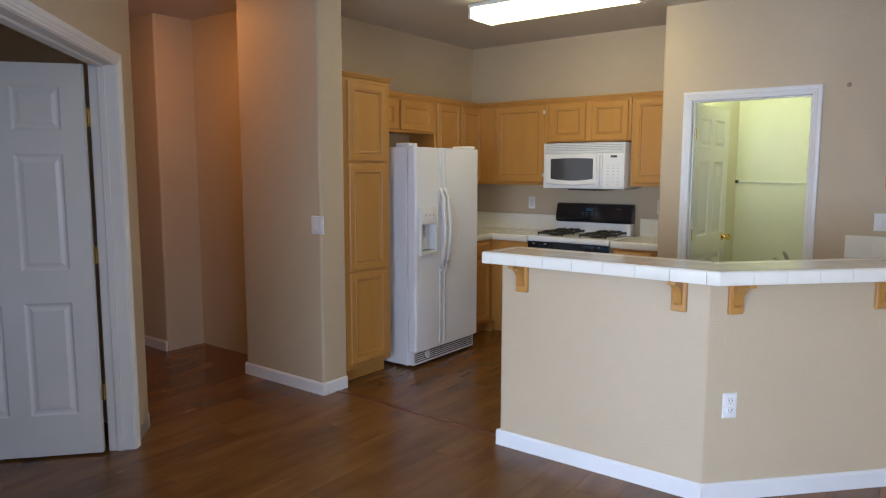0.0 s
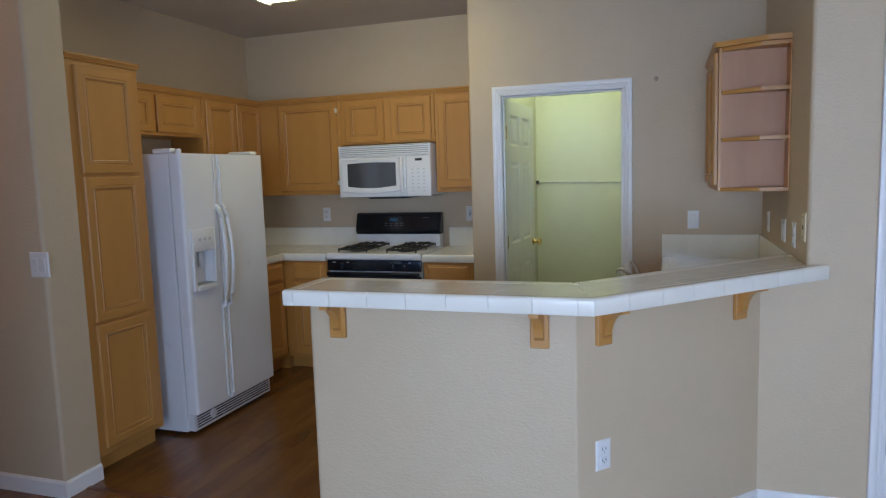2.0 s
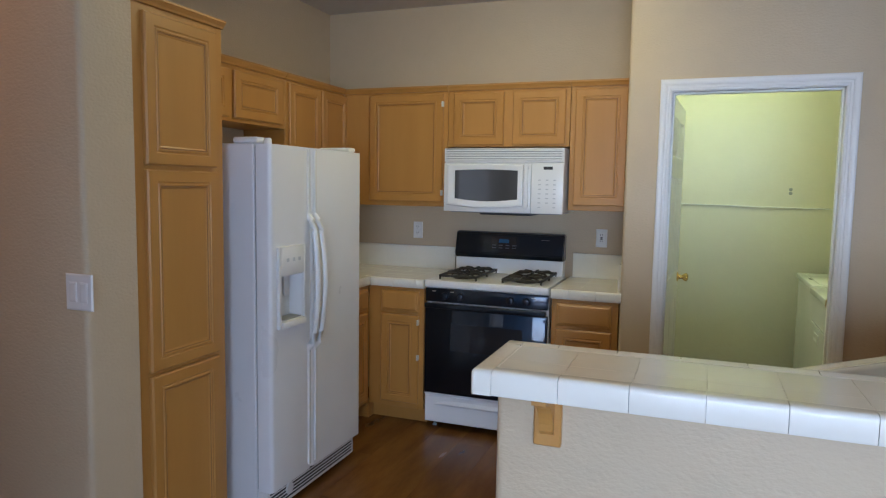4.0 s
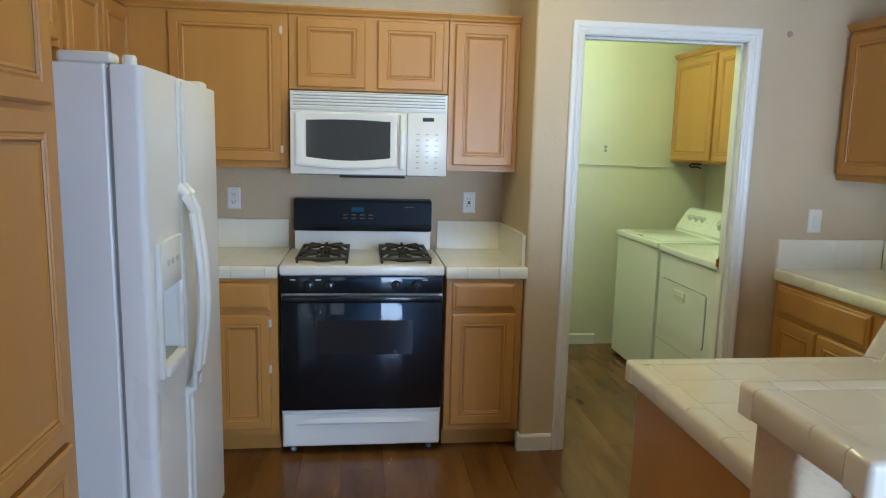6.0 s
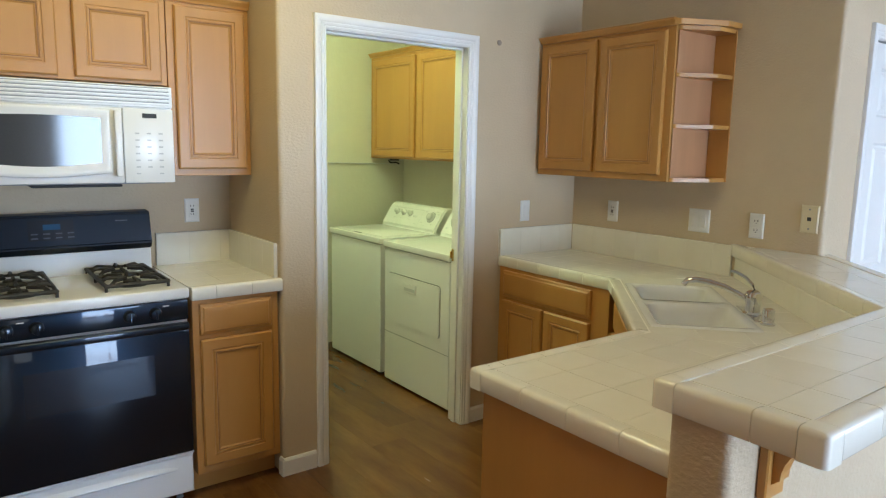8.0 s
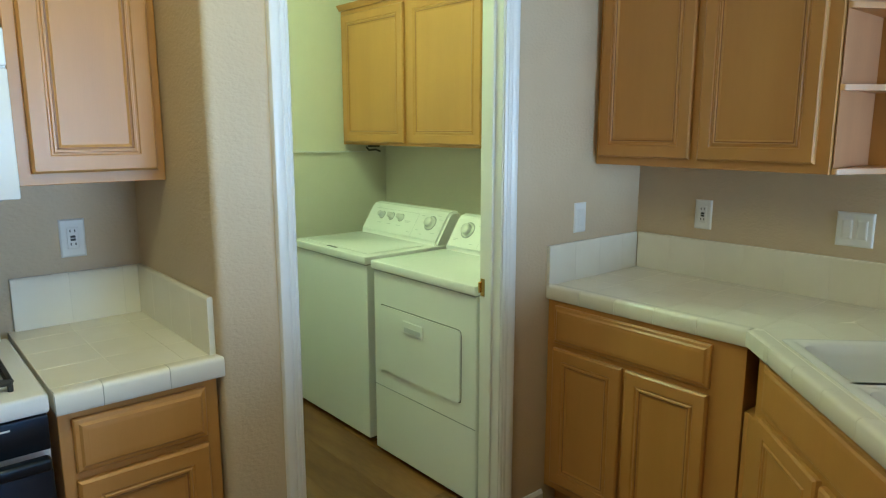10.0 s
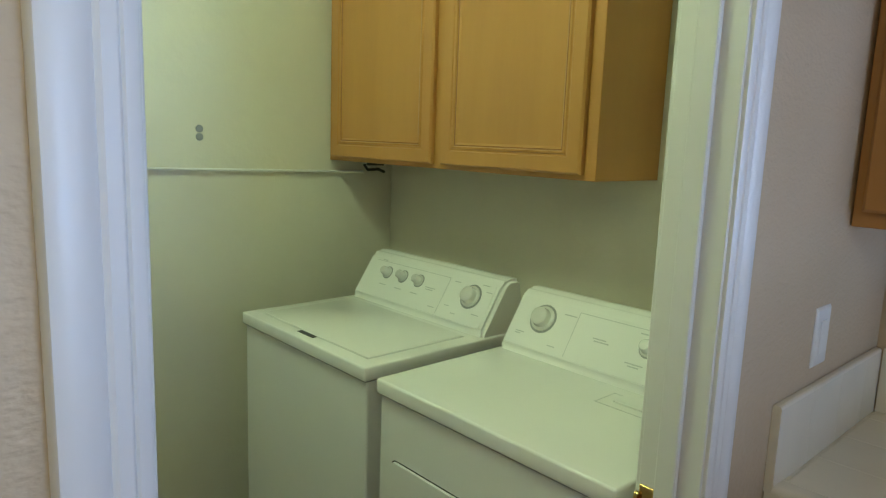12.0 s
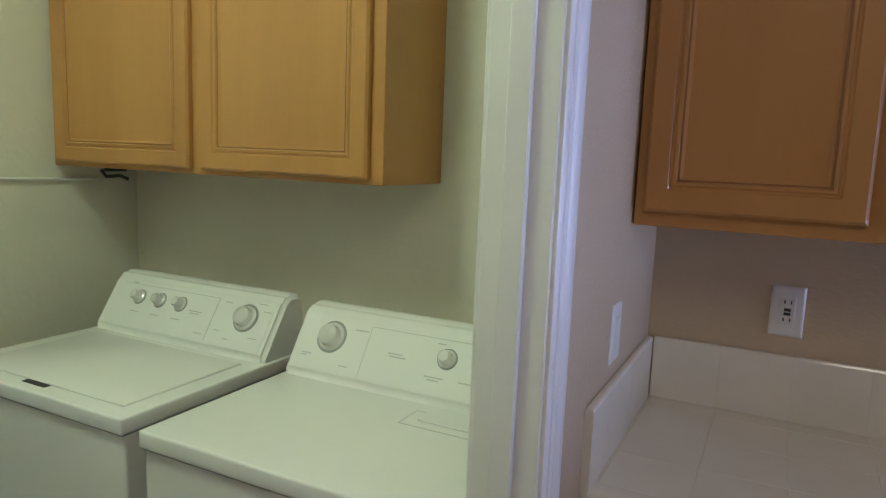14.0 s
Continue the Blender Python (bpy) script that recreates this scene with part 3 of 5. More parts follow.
# bases
BF = 5.61
cabinet("base_cabinet", pose(-2.138, BF, 0), 0.372, 0.868, YB - BF, [("drawer", 0.028, 0.337, 0.71, 0.843), ("door", 0.028, 0.337, 0.135, 0.69)], "honey maple base cabinet with a drawer beside the stove", LOW, toe=0.1)
c = cabinet("base_cabinet", pose(-3.30, BF, 0), 0.378, 0.868, YB - BF, [("drawer", 0.09, 0.345, 0.71, 0.843), ("door", 0.09, 0.345, 0.135, 0.69)], "honey maple corner base cabinet with white hinges", LOW, toe=0.1)
for z in (0.43, 0.65):
    clip_hinge(c, pose(-3.30, BF, 0), 0.342, z)
part("toe_kick", box(-3.375, -3.30, BF, BF + 0.08, 0.001, 0.1), WOOD, c)
cabinet("base_cabinet", pose(-3.30, 5.06, 0, 0, 0, 90), 0.547, 0.868, -3.30 - XL, [("drawer", 0.05, 0.51, 0.71, 0.843), ("door", 0.05, 0.51, 0.135, 0.69)], "honey maple base cabinet behind the refrigerator", LOW, toe=0.1)
# peninsula, sink and right-hand bases
SX = -0.485
cabinet("base_cabinet", pose(SX, 5.583, 0, 0, 0, -90), 0.765, 0.868, XR - SX, [("drawer", 0.04, 0.66, 0.70, 0.843), ("door", 0.04, 0.345, 0.135, 0.68), ("door", 0.36, 0.66, 0.135, 0.68)], "honey maple base cabinet under the tiled counter", LOW, toe=0.1)
S0, S1 = Vector((-1.118, 4.20)), Vector((-0.50, 4.815))
SDIR = (S1 - S0).normalized()
SANG = math.degrees(math.atan2(SDIR.y, SDIR.x))
SN = Vector((SDIR.y, -SDIR.x))
e = thing("sink_cabinet", (-0.8, 4.4, 0), "honey maple corner cabinet under the sink", "cabinet", LOW)
sp0 = [(-1.09, 4.175), (SX + 0.002, 4.80), (SX + 0.002, 4.813), (XR - 0.002, 4.813), (XR - 0.002, 4.545), (-0.82, 3.585), (-1.09, 3.585)]
part("body", prism(bmesh.new(), sp0, 0.1, 0.66), WOOD, e)
fm = Matrix.Translation((-1.09, 4.176, 0)) @ pose(0, 0, 0, 0, 0, SANG + 180) @ Matrix.Translation((-0.86, 0, 0))
bm = bmesh.new()
bx(bm, 0.0, 0.86, 0.0, 0.02, 0.66, 0.868)
part("face", bm, WOOD, e, m=fm)
for x0, x1, z0, z1, k in ((0.07, 0.79, 0.70, 0.843, 0), (0.07, 0.42, 0.135, 0.68, 1), (0.44, 0.79, 0.135, 0.68, 1)):
    bm = bmesh.new()
    rings(bm, x0, x1, z0, z1, DOOR_PROF if k else DRAWER_PROF, -0.001)
    part("door" if k else "drawer_front", bm, WOOD, e, m=fm)
e = thing("peninsula_cabinet", (-1.45, 3.9, 0), "honey maple peninsula cabinet with a plain end panel", "cabinet", LOW)
part("body", box(-1.785, -1.095, 3.573, 4.155, 0.1, 0.868, 0.002, 1), WOOD, e)
part("toe_kick", box(-1.785, -1.095, 3.573, 4.09, 0.001, 0.1), WOOD, e)
part("end_panel", box(-1.795, -1.785, 3.573, 4.165, 0.001, 0.868, 0.0015, 1), WOOD, e)
mp = pose(-1.10, 4.156, 0, 0, 0, 180)
for x0, x1, z0, z1, k in ((0.03, 0.33, 0.70, 0.843, 0), (0.35, 0.65, 0.70, 0.843, 0), (0.03, 0.33, 0.135, 0.68, 1), (0.35, 0.65, 0.135, 0.68, 1)):
    bm = bmesh.new()
    rings(bm, x0, x1, z0, z1, DOOR_PROF if k else DRAWER_PROF, -0.001)
    part("door" if k else "drawer_front", bm, WOOD, e, m=mp)

# wall cabinet over the sink counter, with open corner shelves
CX = -0.228
MC = pose(CX, 5.582, UB + 0.005, 0, 0, -90)
CH = 0.70
e = cabinet("wall_cabinet", MC, 0.845, CH, XR - CX, [("door", 0.02, 0.398, 0.03, 0.685), ("door", 0.428, 0.805, 0.03, 0.685)], "honey maple wall cabinet with two doors over the counter", UP, crown=0.032)
e = thing("corner_shelf", (0, 4.70, UB), "open honey maple end shelf with rounded corner", "shelf")
sy = 5.582 - 0.847
for i, z in enumerate((0.0, 0.245, 0.475, CH - 0.018)):
    ext = 0.105
    q = [(XR - 0.003, sy), (CX + 0.012, sy), (CX + 0.018, sy - 0.012), (XR - 0.13, sy - ext), (XR - 0.003, sy - ext)]
    part("shelf_board", prism(bmesh.new(), rounded(q, (2, 3), 0.03), UB + 0.005 + z, UB + 0.005 + z + 0.018), WOOD, e, smooth=True)
part("end_panel", box(CX + 0.013, XR - 0.004, sy - 0.003, sy - 0.0005, UB + 0.024, UB + CH - 0.014), WOOD_IN, e, "paler unfinished maple panel")
part("back_panel", box(XR - 0.008, XR - 0.001, sy - 0.11, sy - 0.003, UB + 0.005, UB + CH + 0.003, 0.001, 1), WOOD, e)
q = [(XR - 0.003, sy), (CX - 0.024, sy), (CX - 0.014, sy - 0.028), (XR - 0.11, sy - 0.13), (XR - 0.003, sy - 0.13)]
part("crown_moulding", prism(bmesh.new(), rounded(q, (2, 3), 0.02), UB + CH + 0.006, UB + CH + 0.030), WOOD, e, smooth=True)

# laundry wall cabinet
LZ = 1.405
cabinet("laundry_cabinet", pose(-0.25, LY - 0.006, LZ, 0, 0, -90), 1.212, 0.74, XR + 0.22, [("door", 0.035, 0.60, 0.014, 0.715), ("door", 0.645, 1.175, 0.014, 0.715)], "honey maple laundry wall cabinet with two doors", UP, crown=0.03)


# ---- tiled counters ----
def clip_half(poly, p, n):
    out = []
    for i, a in enumerate(poly):
        b = poly[(i + 1) % len(poly)]
        da, db = (a - p).dot(n), (b - p).dot(n)
        if da >= 0:
            out.append(a)
        if da * db < 0:
            out.append(a + (b - a) * (da / (da - db)))
    return out


def clip_poly(poly, convex):
    """convex runs anticlockwise."""
    for i, p in enumerate(convex):
        d = convex[(i + 1) % len(convex)] - p
        poly = clip_half(poly, p, Vector((-d.y, d.x)).normalized())
        if len(poly) < 3:
            return []
    return poly


def poly_area(p):
    return 0.5 * sum(p[i].x * p[(i + 1) % len(p)].y - p[(i + 1) % len(p)].x * p[i].y for i in range(len(p)))


def tile_piece(poly, z, parent, thick=0.007):
    """One glazed tile with eased edges, its top at z."""
    cen = sum(poly, Vector((0, 0))) / len(poly)
    bm = bmesh.new()
    rows = []
    for inset, zz in ((0.0007, z - thick), (0.0007, z - 0.0007), (0.0015, z)):
        rows.append([bm.verts.new((*(cen + (p - cen) * max(0.1, 1 - inset / max((p - cen).length, 0.01))), zz)) for p in poly])
    n = len(poly)
    for a, b in zip(rows, rows[1:]):
        for i in range(n):
            bm.faces.new((a[i], a[(i + 1) % n], b[(i + 1) % n], b[i]))
    bm.faces.new(rows[-1])
    return part("tile", bm, TILE, parent)


def lay(region, origin, ang, us, vs, z, parent):
    region = [Vector(p) for p in region]
    if poly_area(region) < 0:
        region.reverse()
    ca, sa = math.cos(radians(ang)), math.sin(radians(ang))
    o = Vector(origin)
    for u0, u1 in zip(us, us[1:]):
        for v0, v1 in zip(vs, vs[1:]):
            sq = [o + Vector((ca * u - sa * v, sa * u + ca * v)) for u, v in ((u0, v0), (u1, v0), (u1, v1), (u0, v1))]
            p = clip_poly(sq, region)
            if len(p) > 2 and poly_area(p) > 0.0006:
                tile_piece(p, z, parent)


def trim_run(p, q, z, parent, width=0.05, drop=0.052, step=0.152, start=0.0, lift=0.003):
    """Rounded edge tiles from p to q; the nose is on the right-hand side of that line."""
    p, q = Vector(p), Vector(q)
    length = (q - p).length
    d = (q - p) / length
    ang = math.degrees(math.atan2(d.y, d.x))
    s = 0.0
    nxt = start or step
    while s < length - 0.004:
        l = min(nxt, length - s)
        if length - s - l < 0.03:
            l = length - s
        g = 0.0009
        bm = bmesh.new()
        r = 0.012
        prof = [(width - 0.001, z - 0.004), (width - 0.004, z + lift * 0.2), (width * 0.45, z + lift), (r, z + lift)]
        prof += [(r - r * math.sin(k * math.pi / 8), z + lift - r + r * math.cos(k * math.pi / 8)) for k in range(1, 4)]
        prof += [(0, z + lift - r), (0, z - drop + 0.006), (0.004, z - drop), (width - 0.001, z - drop)]
        a = [bm.verts.new((s + g, y, zz)) for y, zz in prof]
        b = [bm.verts.new((s + l - g, y, zz)) for y, zz in prof]
        n = len(prof)
        for i in range(n):
            bm.faces.new((a[i], a[(i + 1) % n], b[(i + 1) % n], b[i]))
        bm.faces.new(a[::-1])
        bm.faces.new(b)
        part("edge_tile", bm, TILE, parent, smooth=True, m=pose(p.x, p.y, 0, 0, 0, ang))
        s += l
        nxt = step


def corner_tile(x0, x1, y0, y1, z0, z1, ox, oy, parent, r=0.011):
    """The tile at an outer corner; ox and oy name its two open sides."""
    bm = box(x0, x1, y0, y1, z0, z1)
    fx, fy = (x1 if ox > 0 else x0), (y1 if oy > 0 else y0)

    def outer(e):
        a, b = (v.co for v in e.verts)
        on_x = abs(a.x - fx) < 1e-6 and abs(b.x - fx) < 1e-6
        on_y = abs(a.y - fy) < 1e-6 and abs(b.y - fy) < 1e-6
        top = abs(a.z - z1) < 1e-6 and abs(b.z - z1) < 1e-6
        return (on_x and on_y) or (top and (on_x or on_y))

    bmesh.ops.bevel(bm, geom=[e for e in bm.edges if outer(e)], offset=r, segments=3, affect="EDGES", profile=0.5)
    return part("corner_tile", bm, TILE, parent, smooth=True)


def seq(a, b, step):
    out = [a]
    while out[-1] + step < b - 0.004:
        out.append(out[-1] + step)
    return out + [b]


def splash_run(p, q, z0, z1, parent, step=0.152, t=0.016):
    """Upright tiles on the right-hand side of the line p to q."""
    p, q = Vector(p), Vector(q)
    length = (q - p).length
    d = (q - p) / length
    ang = math.degrees(math.atan2(d.y, d.x))
    m = pose(p.x, p.y, 0, 0, 0, ang)
    cuts = seq(0, length, step)
    for a, b in zip(cuts, cuts[1:]):
        bm = bmesh.new()
        pr = [(-0.002, z0 + 0.0005), (-t, z0 + 0.0005), (-t, z1 - 0.006), (-t + 0.002, z1 - 0.0015), (-t + 0.006, z1), (-0.002, z1)]
        va = [bm.verts.new((a + 0.0005, y, z)) for y, z in pr]
        vb = [bm.verts.new((b - 0.0005, y, z)) for y, z in pr]
        for i in range(6):
            bm.faces.new((va[i], va[(i + 1) % 6], vb[(i + 1) % 6], vb[i]))
        bm.faces.new(va[::-1])
        bm.faces.new(vb)
        part("splash_tile", bm, TILE, parent, m=m)
    part("grout_bed", box(0, length, -t + 0.0012, -0.0005, z0 - 0.01, z1 - 0.004), GROUT, parent, m=m)


CZ = 0.915
# stove counters
ctr = thing("stove_counter", (-1.95, 5.9, 0.87), "cream tiled counter with backsplash beside the stove", "counter")
part("grout_bed", box(-2.142, XA - 0.001, 5.595, YB - 0.001, 0.869, CZ - 0.0008), GROUT, ctr)
lay([(-2.142, 5.635), (XA - 0.001, 5.635), (XA - 0.001, YB), (-2.142, YB)], (-2.142, 5.635), 0, seq(0, 0.38, 0.152), seq(0, 0.6, 0.152), CZ, ctr)
trim_run((-2.142, 5.585), (XA + 0.008, 5.585), CZ, ctr, start=0.10)
splash_run((-2.125, YB), (XA - 0.016, YB), CZ, 1.07, ctr)
splash_run((XA, YB), (XA, 5.62), CZ, 1.07, ctr)
ctr = thing("corner_counter", (-3.6, 5.9, 0.87), "cream tiled corner counter beside the refrigerator", "counter")
part("grout_bed", prism(bmesh.new(), [(-2.922, 5.595), (-2.922, YB - 0.001), (XL + 0.001, YB - 0.001), (XL + 0.001, 5.07), (-3.29, 5.07), (-3.29, 5.595)], 0.869, CZ - 0.0008), GROUT, ctr)
lay([(-3.33, 5.635), (-2.922, 5.635), (-2.922, YB), (-3.33, YB)], (-3.33, 5.635), 0, seq(0, 0.41, 0.152), seq(0, 0.6, 0.152), CZ, ctr)
lay([(XL, 5.07), (-3.33, 5.07), (-3.33, YB), (XL, YB)], (XL, 5.07), 0, seq(0, 0.64, 0.152), seq(0, 1.2, 0.152), CZ, ctr)
trim_run((-3.28, 5.585), (-2.922, 5.585), CZ, ctr)
trim_run((-3.28, 5.07), (-3.28, 5.585), CZ, ctr)
splash_run((XL + 0.02, YB), (-2.935, YB), CZ, 1.07, ctr)
splash_run((XL, 5.07), (XL, YB - 0.018), CZ, 1.07, ctr)

# sink counter: peninsula, diagonal with the sink, right wall
ctr = thing("sink_counter", (-0.9, 4.2, 0.87), "cream glazed tile counter with a diagonal sink corner", "counter")
SM = (S0 + S1) / 2
SU0, SU1, SV0, SV1 = -0.36, 0.34, 0.075, 0.415


def suv(u, v):
    return SM + SDIR * u + SN * v


regA = [(-1.77, 3.575), inner_corner, tuple(S0 + Vector((0.02, -0.05))), (-1.77, 4.15)]
regB = [inner_corner, (XR, 4.53), tuple(S1 + Vector((0.05, -0.02))), tuple(S0 + Vector((0.02, -0.05)))]
regC = [(XR, 4.53), (XR, YD), (-0.45, YD), tuple(S1 + Vector((0.05, -0.02)))]
part("grout_bed", prism(bmesh.new(), [(-1.80, 3.574), (-1.10, 3.574), (-1.10, 4.185), (-1.80, 4.185)], 0.869, CZ - 0.0008), GROUT, ctr)
part("grout_bed", prism(bmesh.new(), [(XR - 0.001, 4.83), (XR - 0.001, YD - 0.001), (-0.49, YD - 0.001), (-0.49, 4.83)], 0.869, CZ - 0.0008), GROUT, ctr)
full = [Vector(p) for p in [(-1.10, 3.574), inner_corner, (XR - 0.001, 4.53), (XR - 0.001, 4.83), tuple(S1 + Vector((0.01, 0.015))), tuple(S0 + Vector((0.015, -0.012)))]]
strips = ((-1.2, SU0, -0.1, 1.2), (SU1, 1.2, -0.1, 1.2), (SU0, SU1, -0.1, SV0), (SU0, SU1, SV1, 1.2))
for u0, u1, v0, v1 in strips:
    sq = [suv(u, v) for u, v in ((u0, v1), (u1, v1), (u1, v0), (u0, v0))]
    p = clip_poly(sq, full)
    if len(p) > 2:
        part("grout_bed", prism(bmesh.new(), p, 0.869, CZ - 0.0008), GROUT, ctr)
    rb = [Vector(q) for q in regB]
    if poly_area(rb) < 0:
        rb.reverse()
    p = clip_poly(sq, rb)
    if len(p) > 2:
        us = [k * 0.152 - 1.2 + 0.07 for k in range(17)]
        lay(p, tuple(SM), SANG, us, [-x for x in [k * 0.152 - 0.1 for k in range(9)]][::-1], CZ, ctr)
lay(regA, (-1.77, 3.575), 0, seq(0, 1.1, 0.152), seq(0, 0.6, 0.152), CZ, ctr)
lay(regC, (-0.45, 4.50), 0, seq(0, 0.6, 0.152), seq(0, 1.1, 0.152), CZ, ctr)
trim_run((-1.82, 4.15), (-1.82, 3.572), CZ, ctr)
corner_tile(-1.82, -1.7705, 4.1505, 4.20, CZ - 0.052, CZ + 0.003, -1, 1, ctr)
trim_run(tuple(S0), (-1.77, 4.20), CZ, ctr)
trim_run(tuple(S1), tuple(S0), CZ, ctr)
trim_run((-0.50, YD - 0.002), tuple(S1), CZ, ctr)
splash_run((-0.50, YD), (XR - 0.018, YD), CZ, 1.065, ctr)
splash_run((XR, YD - 0.018), (XR, 4.56), CZ, 1.065, ctr)
splash_run((XR, 4.53), inner_corner, CZ, 1.016, ctr)
splash_run(inner_corner, (-1.80, 3.57), CZ, 1.016, ctr)

# bar top
BZ = 1.069
bar = thing("breakfast_bar", (-0.9, 3.5, 1.02), "raised breakfast bar topped with glazed cream tile", "bar counter")
IO = [(-1.85, 3.602), (-0.795, 3.602), (XR, 4.575)]
OO = [(-1.85, 3.272), (-0.685, 3.272), (0.165, YR - 0.002)]
part("grout_bed", prism(bmesh.new(), [(-1.838, 3.285), (-0.69, 3.285), (0.15, YR - 0.002), (XR - 0.001, YR - 0.002), (XR - 0.001, 4.56), (-0.80, 3.59), (-1.838, 3.59)], 1.019, BZ - 0.0012), GROUT, bar)
BD = (Vector(OO[2]) - Vector(OO[1])).normalized()
BANG = math.degrees(math.atan2(BD.y, BD.x))
lay([(-1.80, 3.322), (-0.706, 3.322), (-0.775, 3.552), (-1.80, 3.552)], (-1.80, 3.322), 0, seq(0, 1.15, 0.152), [0, 0.078, 0.23], BZ, bar)
nb = Vector((-BD.y, BD.x))
p0 = Vector(OO[1]) + nb * 0.05
lay([(-0.706, 3.322), (XR, 4.155), (XR, 4.50), (-0.775, 3.552)], tuple(p0), BANG, [k * 0.152 - 0.304 for k in range(12)], [0, 0.078, 0.23, 0.30], BZ, bar)
trim_run((-1.802, 3.272), OO[1], BZ, bar, drop=0.056)
trim_run(OO[1], OO[2], BZ, bar, drop=0.056)
trim_run(IO[1], (-1.802, 3.602), BZ, bar, drop=0.056)
trim_run(IO[2], IO[1], BZ, bar, drop=0.056)
trim_run((-1.852, 3.552), (-1.852, 3.322), BZ, bar, drop=0.056, step=0.152, start=0.152)
for y0, y1, oy in ((3.272, 3.3215, -1), (3.5525, 3.602, 1)):
    corner_tile(-1.852, -1.8025, y0, y1, BZ - 0.056, BZ + 0.003, -1, oy, bar)


# corbels
def corbel(m):
    e = thing("corbel", m.translation, "honey maple bracket under the bar top", "bracket", "brackets under the bar")
    part("back_plate", box(-0.034, 0.034, -0.02, 0, -0.155, 0.0, 0.003, 1), WOOD, e, m=m)
    bm = bmesh.new()
    prof = [(-0.02, 0.0), (-0.125, 0.0), (-0.125, -0.022)]
    prof += [(-0.125 + 0.09 * math.sin(k * math.pi / 16), -0.112 + 0.09 * math.cos(k * math.pi / 16)) for k in range(1, 9)]
    prof += [(-0.02, -0.125)]
    a = [bm.verts.new((-0.017, y, z)) for y, z in prof]
    b = [bm.verts.new((0.017, y, z)) for y, z in prof]
    n = len(prof)
    for i in range(n):
        bm.faces.new((a[i], a[(i + 1) % n], b[(i + 1) % n], b[i]))
    bm.faces.new(a[::-1])
    bm.faces.new(b)
    part("bracket_arm", bm, WOOD, e, m=m)
    return e


for x in (-1.70, -0.895):
    corbel(pose(x, 3.44, 1.012))
for k in (0.12, 0.86):
    p = A0 + (A1 - A0) * k
    corbel(pose(p.x, p.y, 1.012, 0, 0, AANG))

# sink and faucet
e = thing("sink", (*suv(0, 0.24), 0.72), "white porcelain double-bowl sink set in the counter", "sink")
MS = Matrix.Translation((*SM, 0)) @ pose(0, 0, 0, 0, 0, SANG) @ Matrix.Scale(-1, 4, (0, 1, 0))


def bowl(u0, u1):
    bm = bmesh.new()
    pr = [(-0.016, CZ - 0.004), (-0.014, CZ + 0.002), (-0.004, CZ + 0.005), (0.012, CZ + 0.005), (0.022, CZ - 0.004), (0.03, CZ - 0.03), (0.045, CZ - 0.16), (0.075, CZ - 0.185)]
    prev = None
    for i, z in pr:
        c4 = rounded([(u0 + i, SV0 + i), (u1 - i, SV0 + i), (u1 - i, SV1 - i), (u0 + i, SV1 - i)], (0, 1, 2, 3), 0.05 if i > 0.02 else 0.02, 4)
        ring = [bm.verts.new((q.x, q.y, z)) for q in c4]
        if prev:
            n = len(ring)
            for k in range(n):
                bm.faces.new((prev[k], prev[(k + 1) % n], ring[(k + 1) % n], ring[k]))
        prev = ring
    bm.faces.new(prev)
    return part("bowl", bm, PORCELAIN, e, smooth=True, m=MS)


bowl(SU0 - 0.008, 0.02)
bowl(0.016, SU1 + 0.008)
for u in (-0.17, 0.18):
    bm = bmesh.new()
    lathe(bm, [(0.045, CZ - 0.186), (0.045, CZ - 0.181), (0.02, CZ - 0.182)], 20, Matrix.Translation((*suv(u, 0.25), 0)))
    part("drain", bm, STEEL, e, "steel drain ring")
fu, fv = -0.13, 0.458
fp = suv(fu, fv)
e = thing("faucet", (*fp, CZ), "chrome single-lever kitchen faucet with curved spout", "faucet")
bm = bmesh.new()
lathe(bm, [(0.034, CZ), (0.034, CZ + 0.008), (0.027, CZ + 0.014), (0.026, CZ + 0.04), (0.03, CZ + 0.065), (0.026, CZ + 0.085), (0.012, CZ + 0.093)], 20, Matrix.Translation((*fp, 0)))
part("base", bm, CHROME, e, smooth=True)
bm = bmesh.new()
bx(bm, -0.12, 0.12, -0.025, 0.025, CZ, CZ + 0.007, 0.003)
part("deck_plate", bm, CHROME, e, m=Matrix.Translation((*fp, 0)) @ pose(0, 0, 0, 0, 0, SANG))
sd = (-SN + SDIR * 0.35).normalized()
pts = [(*(fp + sd * a), CZ + b) for a, b in ((0.0, 0.045), (0.05, 0.072), (0.10, 0.094), (0.15, 0.106), (0.20, 0.110), (0.232, 0.104), (0.245, 0.087))]
part("spout", tube(bmesh.new(), pts, 0.011, 12), CHROME, e, smooth=True)
pts = [(*(fp - sd * 0.006 + sd * a), CZ + b) for a, b in ((0.0, 0.085), (0.012, 0.112), (0.035, 0.135), (0.07, 0.153), (0.09, 0.158))]
part("lever", tube(bmesh.new(), pts, 0.009, 10, 0.7), CHROME, e, smooth=True)
sp2 = suv(-0.27, 0.47)
e = thing("side_sprayer", (*sp2, CZ), "short chrome air gap cap beside the faucet", "air gap")
bm = bmesh.new()
lathe(bm, [(0.024, CZ), (0.024, CZ + 0.006), (0.02, CZ + 0.01), (0.02, CZ + 0.05), (0.017, CZ + 0.058), (0.006, CZ + 0.06)], 18, Matrix.Translation((*sp2, 0)))
part("cap", bm, CHROME, e, smooth=True)

